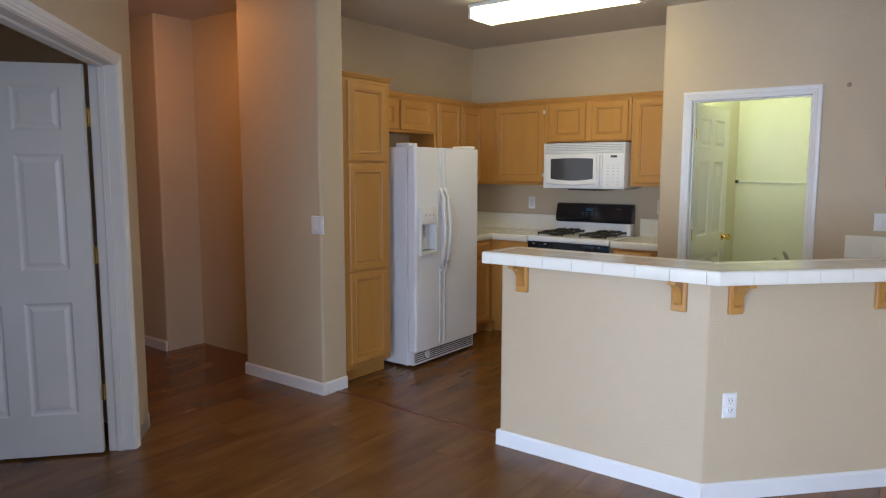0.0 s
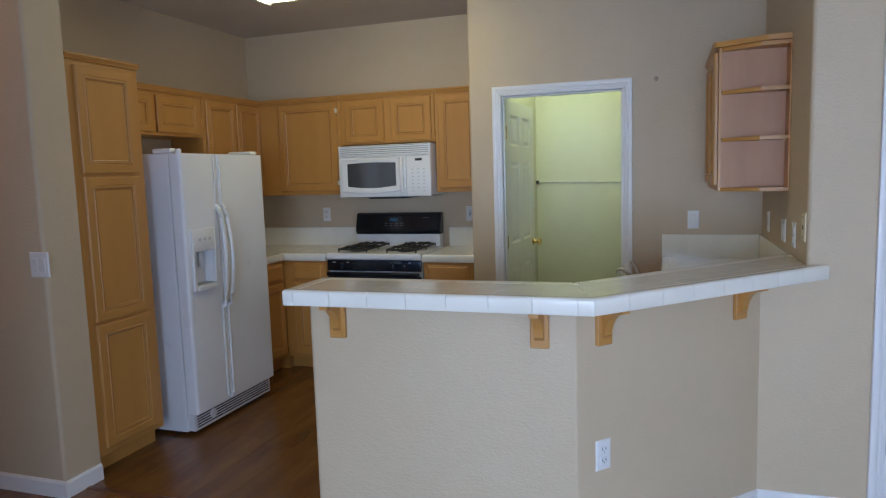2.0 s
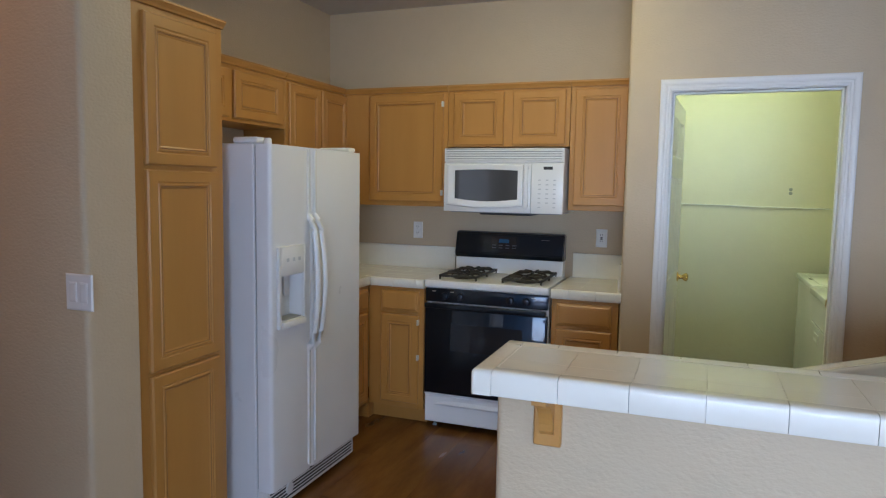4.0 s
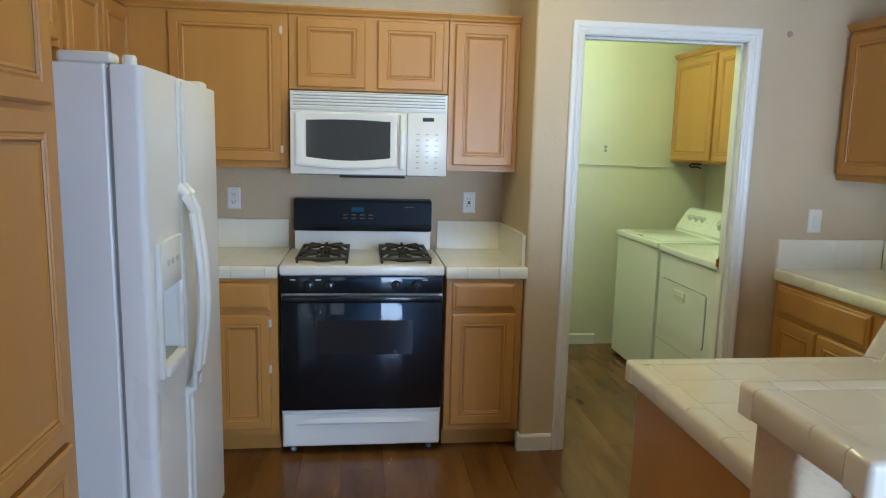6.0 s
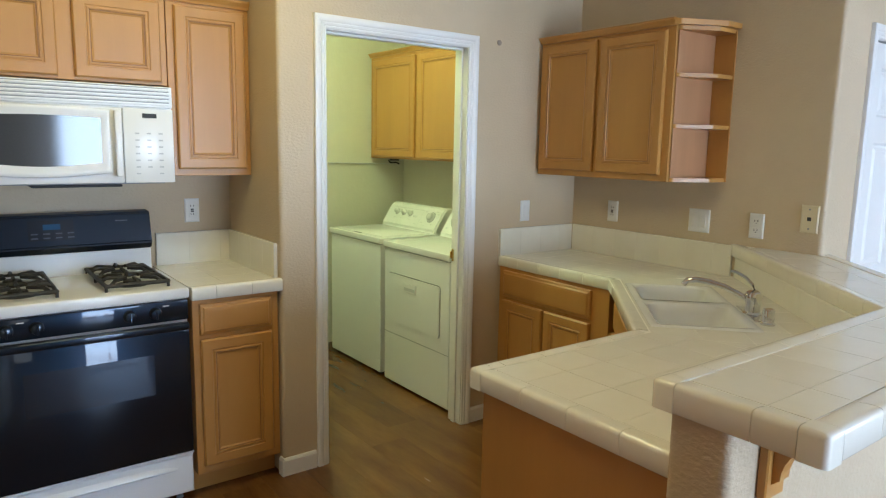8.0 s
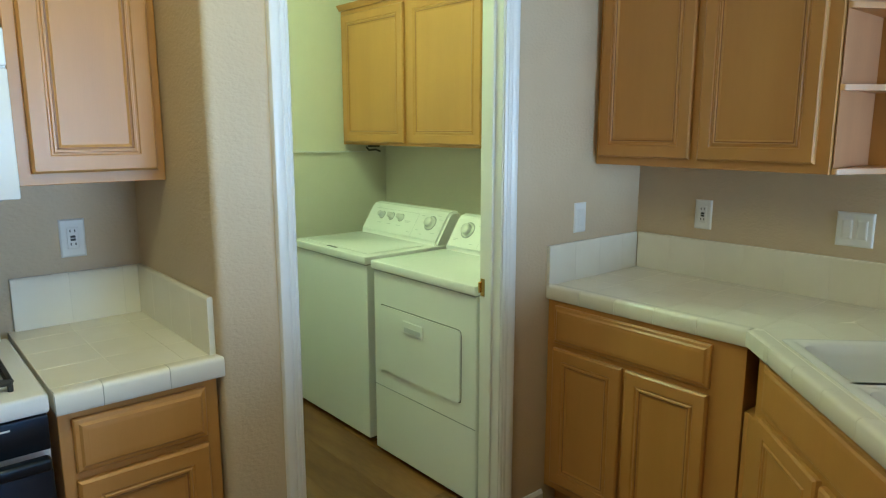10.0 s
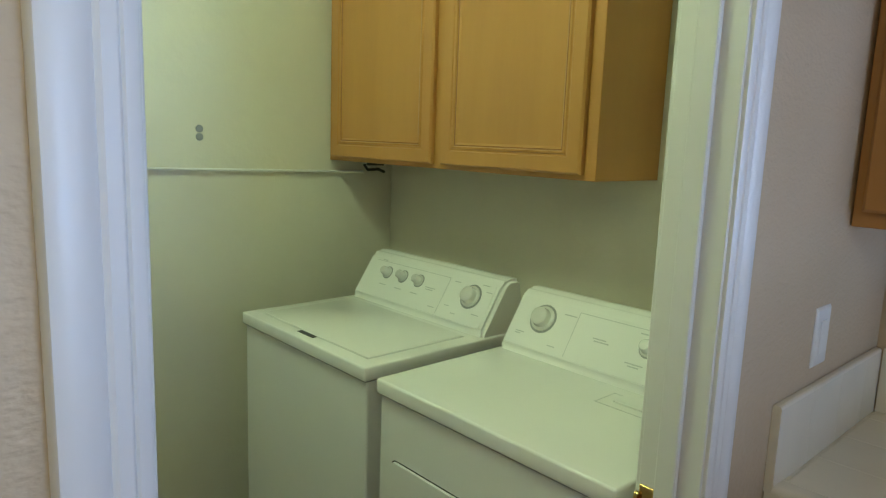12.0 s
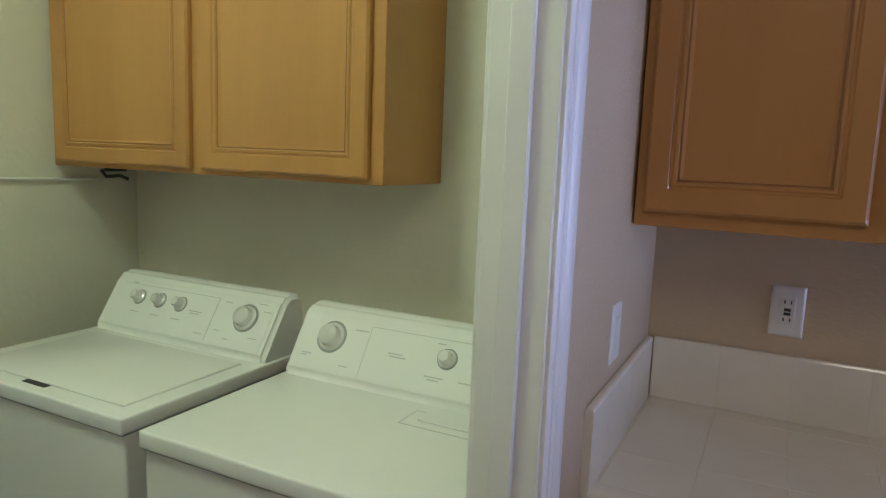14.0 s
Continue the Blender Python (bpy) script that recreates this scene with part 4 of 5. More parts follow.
# ---- stove ----
e = thing("gas_stove", (-2.52, 5.95, 0), "white gas range with black glass oven door", "stove")
X0, X1, FY = -2.912, -2.152, 5.60
part("body", box(X0 + 0.002, X1 - 0.002, FY + 0.02, 6.175, 0.04, 0.89, 0.003, 1), ENAMEL, e)
bm = bmesh.new()
rings(bm, X0 + 0.006, X1 - 0.006, 0.042, 0.212, [(0, 0), (0, 0.018), (0.006, 0.024), (0.012, 0.025)], FY + 0.02)
dr = part("storage_drawer", bm, ENAMEL, e)
bm = bmesh.new()
lip = []
for k in range(17):
    f = k / 16
    g = min(1.0, 5 * f, 5 * (1 - f)) ** 0.5
    x = X0 + 0.07 + (X1 - X0 - 0.14) * f
    lip.append([bm.verts.new((x, FY - 0.0048 - d * g, 0.150 + z * (0.35 + 0.65 * g))) for d, z in ((0.0, 0.0), (0.006, 0.003), (0.011, 0.012), (0.009, 0.02), (0.0, 0.034))])
for u, v in zip(lip, lip[1:]):
    for k in range(4):
        bm.faces.new((u[k], u[k + 1], v[k + 1], v[k]))
part("drawer_lip", bm, ENAMEL, dr, smooth=True)
door = part("oven_door", box(X0 + 0.005, X1 - 0.005, FY - 0.018, FY + 0.02, 0.228, 0.752, 0.006), BLACK, e, "black glass oven door", True)
part("oven_window", box(X0 + 0.17, X1 - 0.145, FY - 0.0188, FY - 0.0175, 0.50, 0.665), BLACKWIN, door, "slightly clearer glass window")
part("oven_handle", box(X0 + 0.01, X1 - 0.01, FY - 0.045, FY - 0.012, 0.755, 0.785, 0.008, 3), BLACK, door, "black bar handle", True)
part("door_trim", box(X0 + 0.004, X1 - 0.004, FY - 0.012, FY + 0.02, 0.218, 0.226), ENAMEL, door)
cp = part("control_panel", box(X0 + 0.004, X1 - 0.004, FY - 0.006, FY + 0.02, 0.79, 0.872, 0.004), BLACK, e, "black control strip", True)
for x in (X0 + 0.13, X0 + 0.225, X1 - 0.225, X1 - 0.13):
    bm = bmesh.new()
    lathe(bm, [(0.024, 0), (0.023, 0.012), (0.019, 0.024), (0.010, 0.027)], 18, outwards(x, FY - 0.006, 0.83))
    bx(bm, x - 0.004, x + 0.004, FY - 0.036, FY - 0.028, 0.81, 0.85, 0.002, 1)
    part("knob", bm, BLACK, cp, smooth=True)
bm = bmesh.new()
for x in (X0 + 0.175, X1 - 0.09, X0 + 0.06):
    bx(bm, x - 0.012, x + 0.012, FY - 0.0068, FY - 0.0058, 0.853, 0.857)
tagged(part("markings", bm, PLASTIC, cp), kind="stuff")
part("cooktop", box(X0, X1, FY - 0.016, 6.12, 0.878, 0.922, 0.008, 3), ENAMEL, e, "white enamel cooktop", True)
bg = part("backguard", box(X0 + 0.02, X1 - 0.02, 6.09, 6.175, 0.915, 1.02, 0.004), ENAMEL, e)
bm = bmesh.new()
q = [(6.095, 1.018), (6.078, 1.05), (6.11, 1.181), (6.125, 1.19), (6.175, 1.19), (6.175, 1.018)]
a = [bm.verts.new((X0 + 0.015, y, z)) for y, z in q]
b = [bm.verts.new((X1 - 0.015, y, z)) for y, z in q]
for i in range(6):
    bm.faces.new((a[i], a[(i + 1) % 6], b[(i + 1) % 6], b[i]))
bm.faces.new(a[::-1])
bm.faces.new(b)
bmesh.ops.bevel(bm, geom=bm.edges[:], offset=0.006, segments=2, affect="EDGES")
bp = part("back_panel", bm, BLACK, e, "glossy black clock panel", True)
tilt = math.degrees(math.atan2(0.032, 0.145))
mt = pose(-2.565, 6.078, 1.05, -tilt, 0, 0)
part("clock_window", box(-0.085, 0.085, -0.0015, 0.002, 0.03, 0.115), BLACKWIN, bp, m=mt)
part("clock_display", box(-0.03, 0.035, -0.003, 0.0, 0.075, 0.098), DISPLAY, bp, "dim blue clock display", m=mt)
bm = bmesh.new()
for i in range(4):
    for j in range(2):
        bx(bm, -0.075 + i * 0.045, -0.05 + i * 0.045, -0.0028, 0, 0.038 + j * 0.018, 0.043 + j * 0.018)
bx(bm, 0.25, 0.30, -0.0028, 0, 0.10, 0.104)
tagged(part("markings", bm, FAINT, bp, m=mt), kind="stuff")
for x in (-2.724, -2.328):
    for y in (5.76, 5.99):
        bm = bmesh.new()
        lathe(bm, [(0.065, 0.9215), (0.06, 0.925), (0.035, 0.926), (0.034, 0.938), (0.03, 0.943), (0.008, 0.944)], 20, Matrix.Translation((x, y, 0)))
        part("burner", bm, IRON, e, "black gas burner", True)
    gr = bmesh.new()
    x0, x1, y0, y1 = x - 0.115, x + 0.115, 5.655, 6.095
    for a, b2 in (((x0, y0), (x1, y0)), ((x0, y1), (x1, y1)), ((x0, y0), (x0, y1)), ((x1, y0), (x1, y1)), ((x0, (y0 + y1) / 2), (x1, (y0 + y1) / 2))):
        tube(gr, [(*a, 0.944), (*b2, 0.944)], 0.0085, 6)
    for yc in (5.76, 5.99):
        for dx, dy in ((1, 0), (-1, 0), (0, 1), (0, -1), (0.8, 0.8), (-0.8, 0.8), (0.8, -0.8), (-0.8, -0.8)):
            tube(gr, [(x + dx * 0.115, yc + dy * 0.105, 0.944), (x + dx * 0.095, yc + dy * 0.088, 0.957), (x + dx * 0.035, yc + dy * 0.035, 0.957)], 0.0075, 6)
    for a in (x0, x1):
        for b2 in (y0, y1, (y0 + y1) / 2):
            tube(gr, [(a, b2, 0.921), (a, b2, 0.948)], 0.006, 6)
    part("grate", gr, IRON, e, "black cast iron grate")
for x in (X0 + 0.05, X1 - 0.05):
    for y in (FY + 0.06, 6.11):
        bm = bmesh.new()
        lathe(bm, [(0.015, 0.0), (0.013, 0.008), (0.006, 0.01), (0.006, 0.045)], 10, Matrix.Translation((x, y, 0.0)))
        part("levelling_foot", bm, GREY, e)

# ---- microwave ----
e = thing("microwave_oven", (-2.5, 6.05, 1.34), "white over-the-range microwave oven under the cabinet", "microwave")
X0, X1, FY, Z0, Z1 = -2.88, -2.13, 5.80, 1.332, 1.722
part("body", box(X0, X1, FY + 0.02, YB - 0.002, Z0 + 0.006, Z1, 0.004), ENAMEL, e)
part("underside", box(X0 + 0.03, X1 - 0.03, FY + 0.05, YB - 0.03, Z0 - 0.006, Z0 + 0.006), GREY, e, "dark grill underside")
part("grease_filter", box(X0 + 0.23, X1 - 0.20, FY + 0.03, YB - 0.10, Z0 - 0.016, Z0 - 0.006, 0.003, 1), DARK, e, "dark filter panel under the oven")
vt = part("vent_panel", box(X0, X1, FY + 0.004, FY + 0.02, Z1 - 0.085, Z1, 0.004), ENAMEL, e)
for i in range(5):
    z = Z1 - 0.076 + i * 0.0145
    part("slat", box(X0 + 0.015, X1 - 0.012, FY - 0.002, FY + 0.006, z, z + 0.009, 0.002, 1), ENAMEL, vt)
    # grey strip gives the shade between two slats
    part("slot", box(X0 + 0.016, X1 - 0.013, FY + 0.0025, FY + 0.0035, z + 0.0095, z + 0.0135), GREY, vt, "grey strip for the shade in a vent slot")
dw = X0 + 0.555
dr = bmesh.new()
bx(dr, X0, dw, FY, FY + 0.02, Z0, Z1 - 0.09, 0.006)
dd = part("door", dr, ENAMEL, e, smooth=True)


def window_outline(x0, x1, z0, z1, sag):
    top = [(x1 - (x1 - x0) * k / 10, z1 + 0.006 * math.sin(math.pi * k / 10)) for k in range(11)]
    low = [(x0 + (x1 - x0) * k / 14, z0 - sag * math.sin(math.pi * k / 14)) for k in range(15)]
    return low + top


def slab_xz(bm, outline, y0, y1):
    a = [bm.verts.new((x, y0, z)) for x, z in outline]
    b = [bm.verts.new((x, y1, z)) for x, z in outline]
    n = len(outline)
    for i in range(n):
        bm.faces.new((a[i], a[(i + 1) % n], b[(i + 1) % n], b[i]))
    bm.faces.new(a)
    bm.faces.new(b[::-1])
    return bm


bm = bmesh.new()
rims = []
for inset, d in ((0.0, -0.001), (0.004, 0.009), (0.010, 0.012), (0.018, 0.012), (0.046, 0.0035), (0.052, 0.0035)):
    o = window_outline(X0 + 0.02 + inset, dw - 0.045 - inset * 0.7, Z0 + 0.04 + inset, Z1 - 0.098 - inset * 0.8, 0.016)
    rims.append([bm.verts.new((x, FY - d, z)) for x, z in o])
for u, v in zip(rims, rims[1:]):
    for k in range(len(u)):
        bm.faces.new((u[k], u[(k + 1) % len(u)], v[(k + 1) % len(v)], v[k]))
part("window_surround", bm, ENAMEL, dd, "raised bevelled window frame", True)
part("window", slab_xz(bmesh.new(), window_outline(X0 + 0.075, dw - 0.08, Z0 + 0.082, Z1 - 0.135, 0.018), FY - 0.0045, FY - 0.002), MWGLASS, dd, "grey meshed glass window")
bm = bmesh.new()
bx(bm, dw - 0.036, dw - 0.010, FY - 0.036, FY - 0.020, Z0 + 0.028, Z1 - 0.102, 0.007, 3)
for z in (Z0 + 0.035, Z1 - 0.135):
    bx(bm, dw - 0.032, dw - 0.014, FY - 0.022, FY + 0.001, z, z + 0.026, 0.004, 1)
part("handle", bm, ENAMEL, dd, smooth=True)
kp = part("control_panel", box(dw + 0.002, X1, FY, FY + 0.02, Z0, Z1 - 0.09, 0.005), ENAMEL, e, smooth=True)
part("display", box(dw + 0.075, dw + 0.13, FY - 0.0012, FY + 0.001, Z1 - 0.128, Z1 - 0.110), DARK, kp, "dark display")
bm = bmesh.new()
for r in range(7):
    for c2 in range(3):
        if r == 0 and c2 == 1:
            continue
        x = dw + 0.045 + c2 * 0.045
        bx(bm, x, x + 0.016, FY - 0.0008, FY + 0.001, Z0 + 0.035 + r * 0.027, Z0 + 0.041 + r * 0.027)
tagged(part("button_markings", bm, MARK, kp), kind="stuff")

# ---- refrigerator ----
e = thing("refrigerator", (-3.5, 4.62, 0), "white side-by-side refrigerator with an ice dispenser", "refrigerator")
Y0, Y1, RF = 4.222, 5.030, -3.143
part("body", box(XL + 0.06, RF, Y0 + 0.002, Y1 - 0.002, 0.02, 1.655, 0.006), FRIDGE, e)
sp_y = 4.542
doors = []
for a, b in ((Y0, sp_y - 0.004), (sp_y + 0.004, Y1)):
    bm = bmesh.new()
    q = rounded([(RF + 0.012, a), (RF + 0.085, a), (RF + 0.085, b), (RF + 0.012, b)], (1, 2), 0.022, 5)
    if a == Y0:
        hy0, hy1, hz0, hz1 = 4.282, 4.458, 0.885, 1.085
        prism(bm, q, 0.135, hz0)
        prism(bm, q, hz1, 1.652)
        prism(bm, rounded([(RF + 0.012, a), (RF + 0.085, a), (RF + 0.085, hy0), (RF + 0.012, hy0)], (1,), 0.022, 5), hz0, hz1)
        prism(bm, rounded([(RF + 0.012, hy1), (RF + 0.085, hy1), (RF + 0.085, b), (RF + 0.012, b)], (2,), 0.022, 5), hz0, hz1)
    else:
        prism(bm, q, 0.135, 1.652)
    doors.append(part("door", bm, FRIDGE, e, smooth=True))
    part("gasket", box(RF + 0.001, RF + 0.012, a + 0.012, b - 0.012, 0.14, 1.645), GREY, doors[-1], "grey rubber gasket")
DF = RF + 0.085
for sgn, d in ((-1, doors[0]), (1, doors[1])):
    yy = sp_y + sgn * 0.028
    pts = [(DF - 0.004, yy, 0.72), (DF + 0.018, yy, 0.745), (DF + 0.035, yy, 0.80)]
    pts += [(DF + 0.035 + 0.02 * math.sin(math.pi * k / 8), yy + sgn * 0.006 * math.sin(math.pi * k / 8), 0.80 + 0.47 * k / 8) for k in range(1, 9)]
    pts += [(DF + 0.018, yy, 1.32), (DF - 0.004, yy, 1.345)]
    part("handle", tube(bmesh.new(), pts, 0.013, 12, 1.3), PLASTIC, d, "long bowed white handle", True)
    part("handle_rail", box(DF - 0.002, DF + 0.010, yy - 0.010, yy + 0.010, 0.16, 0.72, 0.004), PLASTIC, d)
    part("handle_rail", box(DF - 0.002, DF + 0.008, yy - 0.010, yy + 0.010, 1.345, 1.645, 0.004), PLASTIC, d)
# ice and water dispenser
dy0, dy1, dz0, dz1 = 4.262, 4.478, 0.855, 1.215
fr = bmesh.new()
bx(fr, DF - 0.001, DF + 0.014, dy0, dy0 + 0.02, dz0, dz1, 0.004)
bx(fr, DF - 0.001, DF + 0.014, dy1 - 0.02, dy1, dz0, dz1, 0.004)
bx(fr, DF - 0.001, DF + 0.014, dy0 + 0.02, dy1 - 0.02, dz1 - 0.13, dz1, 0.004)
bx(fr, DF - 0.001, DF + 0.024, dy0 + 0.02, dy1 - 0.02, dz0, dz0 + 0.03, 0.004)
dp = part("dispenser", fr, PLASTIC, doors[0], "white ice and water dispenser", True)
part("recess", box(RF + 0.013, RF + 0.018, dy0 + 0.02, dy1 - 0.02, dz0 + 0.03, dz1 - 0.13), PLASTIC, doors[0], "cream dispenser recess")
for k in range(3):
    part("button", box(DF + 0.014, DF + 0.017, dy0 + 0.055 + k * 0.045, dy0 + 0.073 + k * 0.045, dz1 - 0.068, dz1 - 0.052, 0.001, 1), MARK, dp)
for k in range(2):
    part("paddle", box(RF + 0.03, RF + 0.045, dy0 + 0.06 + k * 0.06, dy0 + 0.095 + k * 0.06, dz1 - 0.23, dz1 - 0.13, 0.004, 1), PLASTIC, dp)
part("drip_tray", box(RF + 0.02, DF - 0.002, dy0 + 0.022, dy1 - 0.022, dz0 + 0.0305, dz0 + 0.034), GREY, dp, "grey slotted drip tray")
part("grille", box(RF - 0.01, RF + 0.05, Y0 + 0.012, Y1 - 0.012, 0.025, 0.128, 0.004), PLASTIC, e)
for k in range(5):
    z = 0.042 + k * 0.016
    # shade of each slot is a dark strip on the solid grille
    part("slot", box(RF + 0.0495, RF + 0.0508, Y0 + 0.03, Y1 - 0.03, z, z + 0.008), DARK, e, "dark strip for the shade in a grille slot")
bm = bmesh.new()
lathe(bm, [(0.028, 0), (0.026, 0.008), (0.012, 0.01)], 20, pose(RF + 0.05, 4.40, 0.085, 0, 90, 0))
part("filter_cap", bm, PLASTIC, e, smooth=True)
part("hinge_cover", box(RF - 0.115, RF + 0.012, Y0 + 0.012, Y0 + 0.075, 1.655, 1.683, 0.01, 3), PLASTIC, e, smooth=True)
bm = bmesh.new()
lathe(bm, [(0.017, 1.651), (0.017, 1.672), (0.013, 1.678), (0.004, 1.679)], 16, Matrix.Translation((RF + 0.045, Y0 + 0.04, 0)))
part("hinge_cap", bm, PLASTIC, e, smooth=True)
part("hinge_cover", box(RF - 0.12, RF + 0.06, Y1 - 0.085, Y1 - 0.012, 1.655, 1.678, 0.01, 3), PLASTIC, e, smooth=True)
for y in (Y0 + 0.08, Y1 - 0.08):
    for x in (XL + 0.12, RF - 0.05):
        part("roller", box(x - 0.02, x + 0.02, y - 0.015, y + 0.015, 0.0, 0.03), DARK, e)


# ---- washer and dryer ----
def laundry_machine(name, m, label, dryer):
    """Local x along the front, y 0 at the front, y 0.66 at the back."""
    w, d = 0.686, 0.665
    e = thing(name, m.translation, label, "dryer" if dryer else "washing machine", "laundry machines")
    part("body", box(0.004, w - 0.004, 0.012, d, 0.02, 0.873, 0.006), ENAMEL, e, m=m)
    part("top_panel", box(0, w, 0.0, d, 0.876, 0.915, 0.006, 3), ENAMEL, e, smooth=True, m=m)
    bm = bmesh.new()
    q = [(0.437, 0.895), (0.43, 0.926), (0.522, 1.068), (0.545, 1.082), (0.60, 1.078), (0.63, 0.895)]
    a = [bm.verts.new((0.006, y, z)) for y, z in q]
    b = [bm.verts.new((w - 0.006, y, z)) for y, z in q]
    for i in range(6):
        bm.faces.new((a[i], a[(i + 1) % 6], b[(i + 1) % 6], b[i]))
    bm.faces.new(a[::-1])
    bm.faces.new(b)
    bmesh.ops.bevel(bm, geom=bm.edges[:], offset=0.012, segments=3, affect="EDGES")
    con = part("console", bm, ENAMEL, e, smooth=True, m=m)
    lean = math.degrees(math.atan2(0.092, 0.142))
    mc = m @ pose(0, 0.43, 0.926, -lean, 0, 0)
    part("fascia", box(0.025, w - 0.03, -0.0015, 0.0, 0.014, 0.158), ENAMEL, con, m=mc)

    def dial(x, z, r):
        bm = bmesh.new()
        lathe(bm, [(r * 1.12, 0.0), (r * 1.1, 0.005), (r * 0.86, 0.008), (r * 0.78, 0.026), (r * 0.62, 0.030), (r * 0.1, 0.031)], 22, outwards(x, -0.001, z))
        k = part("knob", bm, KNOB, con, smooth=True, m=mc)
        bm = bmesh.new()
        lathe(bm, [(r * 1.3, -0.0005), (r * 1.3, 0.0012), (r * 1.12, 0.0016)], 22, outwards(x, -0.001, z))
        part("dial_ring", bm, GREY, k, "grey printed dial ring", m=mc)

    bars = bmesh.new()
    if dryer:
        dial(0.118, 0.105, 0.033)
        dial(0.447, 0.103, 0.020)
        dial(0.54, 0.103, 0.020)
        for x, z, l in ((0.045, 0.052, 0.03), (0.045, 0.046, 0.018), (0.18, 0.132, 0.04), (0.165, 0.035, 0.025), (0.29, 0.09, 0.04), (0.295, 0.083, 0.045), (0.40, 0.053, 0.05), (0.41, 0.046, 0.03), (0.412, 0.135, 0.022), (0.49, 0.053, 0.03)):
            bx(bars, x, x + l, -0.0024, -0.001, z, z + 0.003)
        bx(bars, 0.225, 0.2265, -0.0024, -0.001, 0.02, 0.148)
        bx(bars, 0.225, w - 0.04, -0.0024, -0.001, 0.148, 0.1495)
    else:
        for x in (0.145, 0.232, 0.318):
            dial(x, 0.11, 0.0185)
            bx(bars, x - 0.016, x + 0.02, -0.0024, -0.001, 0.062, 0.065)
        dial(0.572, 0.105, 0.032)
        bx(bars, 0.455, 0.4565, -0.0024, -0.001, 0.02, 0.148)
        bx(bars, 0.06, 0.455, -0.0024, -0.001, 0.148, 0.1495)
        for x, z, l in ((0.09, 0.152, 0.025), (0.36, 0.095, 0.05), (0.365, 0.088, 0.035), (0.41, 0.035, 0.03), (0.48, 0.14, 0.025), (0.625, 0.13, 0.025), (0.605, 0.05, 0.03), (0.52, 0.035, 0.02), (0.48, 0.055, 0.02), (0.60, 0.15, 0.03)):
            bx(bars, x, x + l, -0.0024, -0.001, z, z + 0.003)
    tagged(part("printed_marks", bars, MARK, con, "small grey printed marks", m=mc), kind="stuff")
    if dryer:
        bm = bmesh.new()
        q = rounded([(0.055, 0.42), (w - 0.09, 0.42), (w - 0.09, 0.72), (0.055, 0.72)], (0, 1, 2, 3), 0.022, 4)
        slab_xz(bm, [(p.x, p.y) for p in q], 0.004, 0.013)
        dd = part("door", bm, ENAMEL, e, m=m)
        gap = bmesh.new()
        q = rounded([(0.052, 0.417), (w - 0.087, 0.417), (w - 0.087, 0.723), (0.052, 0.723)], (0, 1, 2, 3), 0.024, 4)
        slab_xz(gap, [(p.x, p.y) for p in q], 0.0112, 0.0135)
        part("door_gap", gap, DARK, e, "dark seam round the door", m=m)
        hb = bmesh.new()
        bx(hb, 0.235, 0.37, -0.002, 0.005, 0.63, 0.685, 0.003)
        dh = part("door_pull", hb, ENAMEL, dd, m=m)
        # no hollow here: the recess's shade is a flat grey patch
        part("pull_recess", box(0.247, 0.358, -0.0028, 0.0, 0.64, 0.659), MARK, dh, "flat grey patch for the shade in a finger recess", m=m)
        lt = bmesh.new()
        for a in ((0.42, 0.66, 0.39, 0.3925), (0.42, 0.66, 0.31, 0.3125), (0.42, 0.4225, 0.31, 0.39)):
            bx(lt, a[0], a[1], a[2], a[3], 0.9148, 0.9157)
        part("lint_lid", box(0.45, 0.62, 0.34, 0.40, 0.9145, 0.920, 0.002, 1), ENAMEL, e, m=m)
        part("lid_seam", lt, MARK, e, m=m)
        part("panel_seam", box(0.006, w - 0.006, 0.0105, 0.0125, 0.335, 0.338), GREY, e, m=m)
    else:
        lid = part("lid", box(0.055, w - 0.055, 0.05, 0.405, 0.912, 0.919, 0.004, 2), ENAMEL, e, smooth=True, m=m)
        sm = bmesh.new()
        for a in ((0.052, w - 0.052, 0.047, 0.0505), (0.052, 0.0555, 0.047, 0.405), (w - 0.0555, w - 0.052, 0.047, 0.405)):
            bx(sm, a[0], a[1], a[2], a[3], 0.914, 0.9158)
        part("lid_seam", sm, MARK, e, m=m)
        # notch is not cut: its shade is a flat dark patch
        part("lid_notch", box(0.30, 0.385, 0.030, 0.047, 0.9135, 0.9162), DARK, lid, "flat dark patch for the shade in a finger notch", m=m)
    part("seam", box(0.006, w - 0.006, 0.008, d - 0.004, 0.872, 0.877), GREY, e, "grey line under the top panel", m=m)
    for x in (0.05, w - 0.05):
        for y in (0.06, d - 0.06):
            bm = bmesh.new()
            lathe(bm, [(0.022, 0), (0.02, 0.012), (0.01, 0.014), (0.01, 0.025)], 10, Matrix.Translation((x, y, 0)))
            part("foot", bm, DARK, e, m=m)
    return e


laundry_machine("washing_machine", pose(-0.704, 7.183, 0, 0, 0, -90), "white top-loading washing machine with a sloped console", False)
laundry_machine("clothes_dryer", pose(-0.722, 6.424, 0, 0, 0, -90), "white front-loading clothes dryer with a sloped console", True)

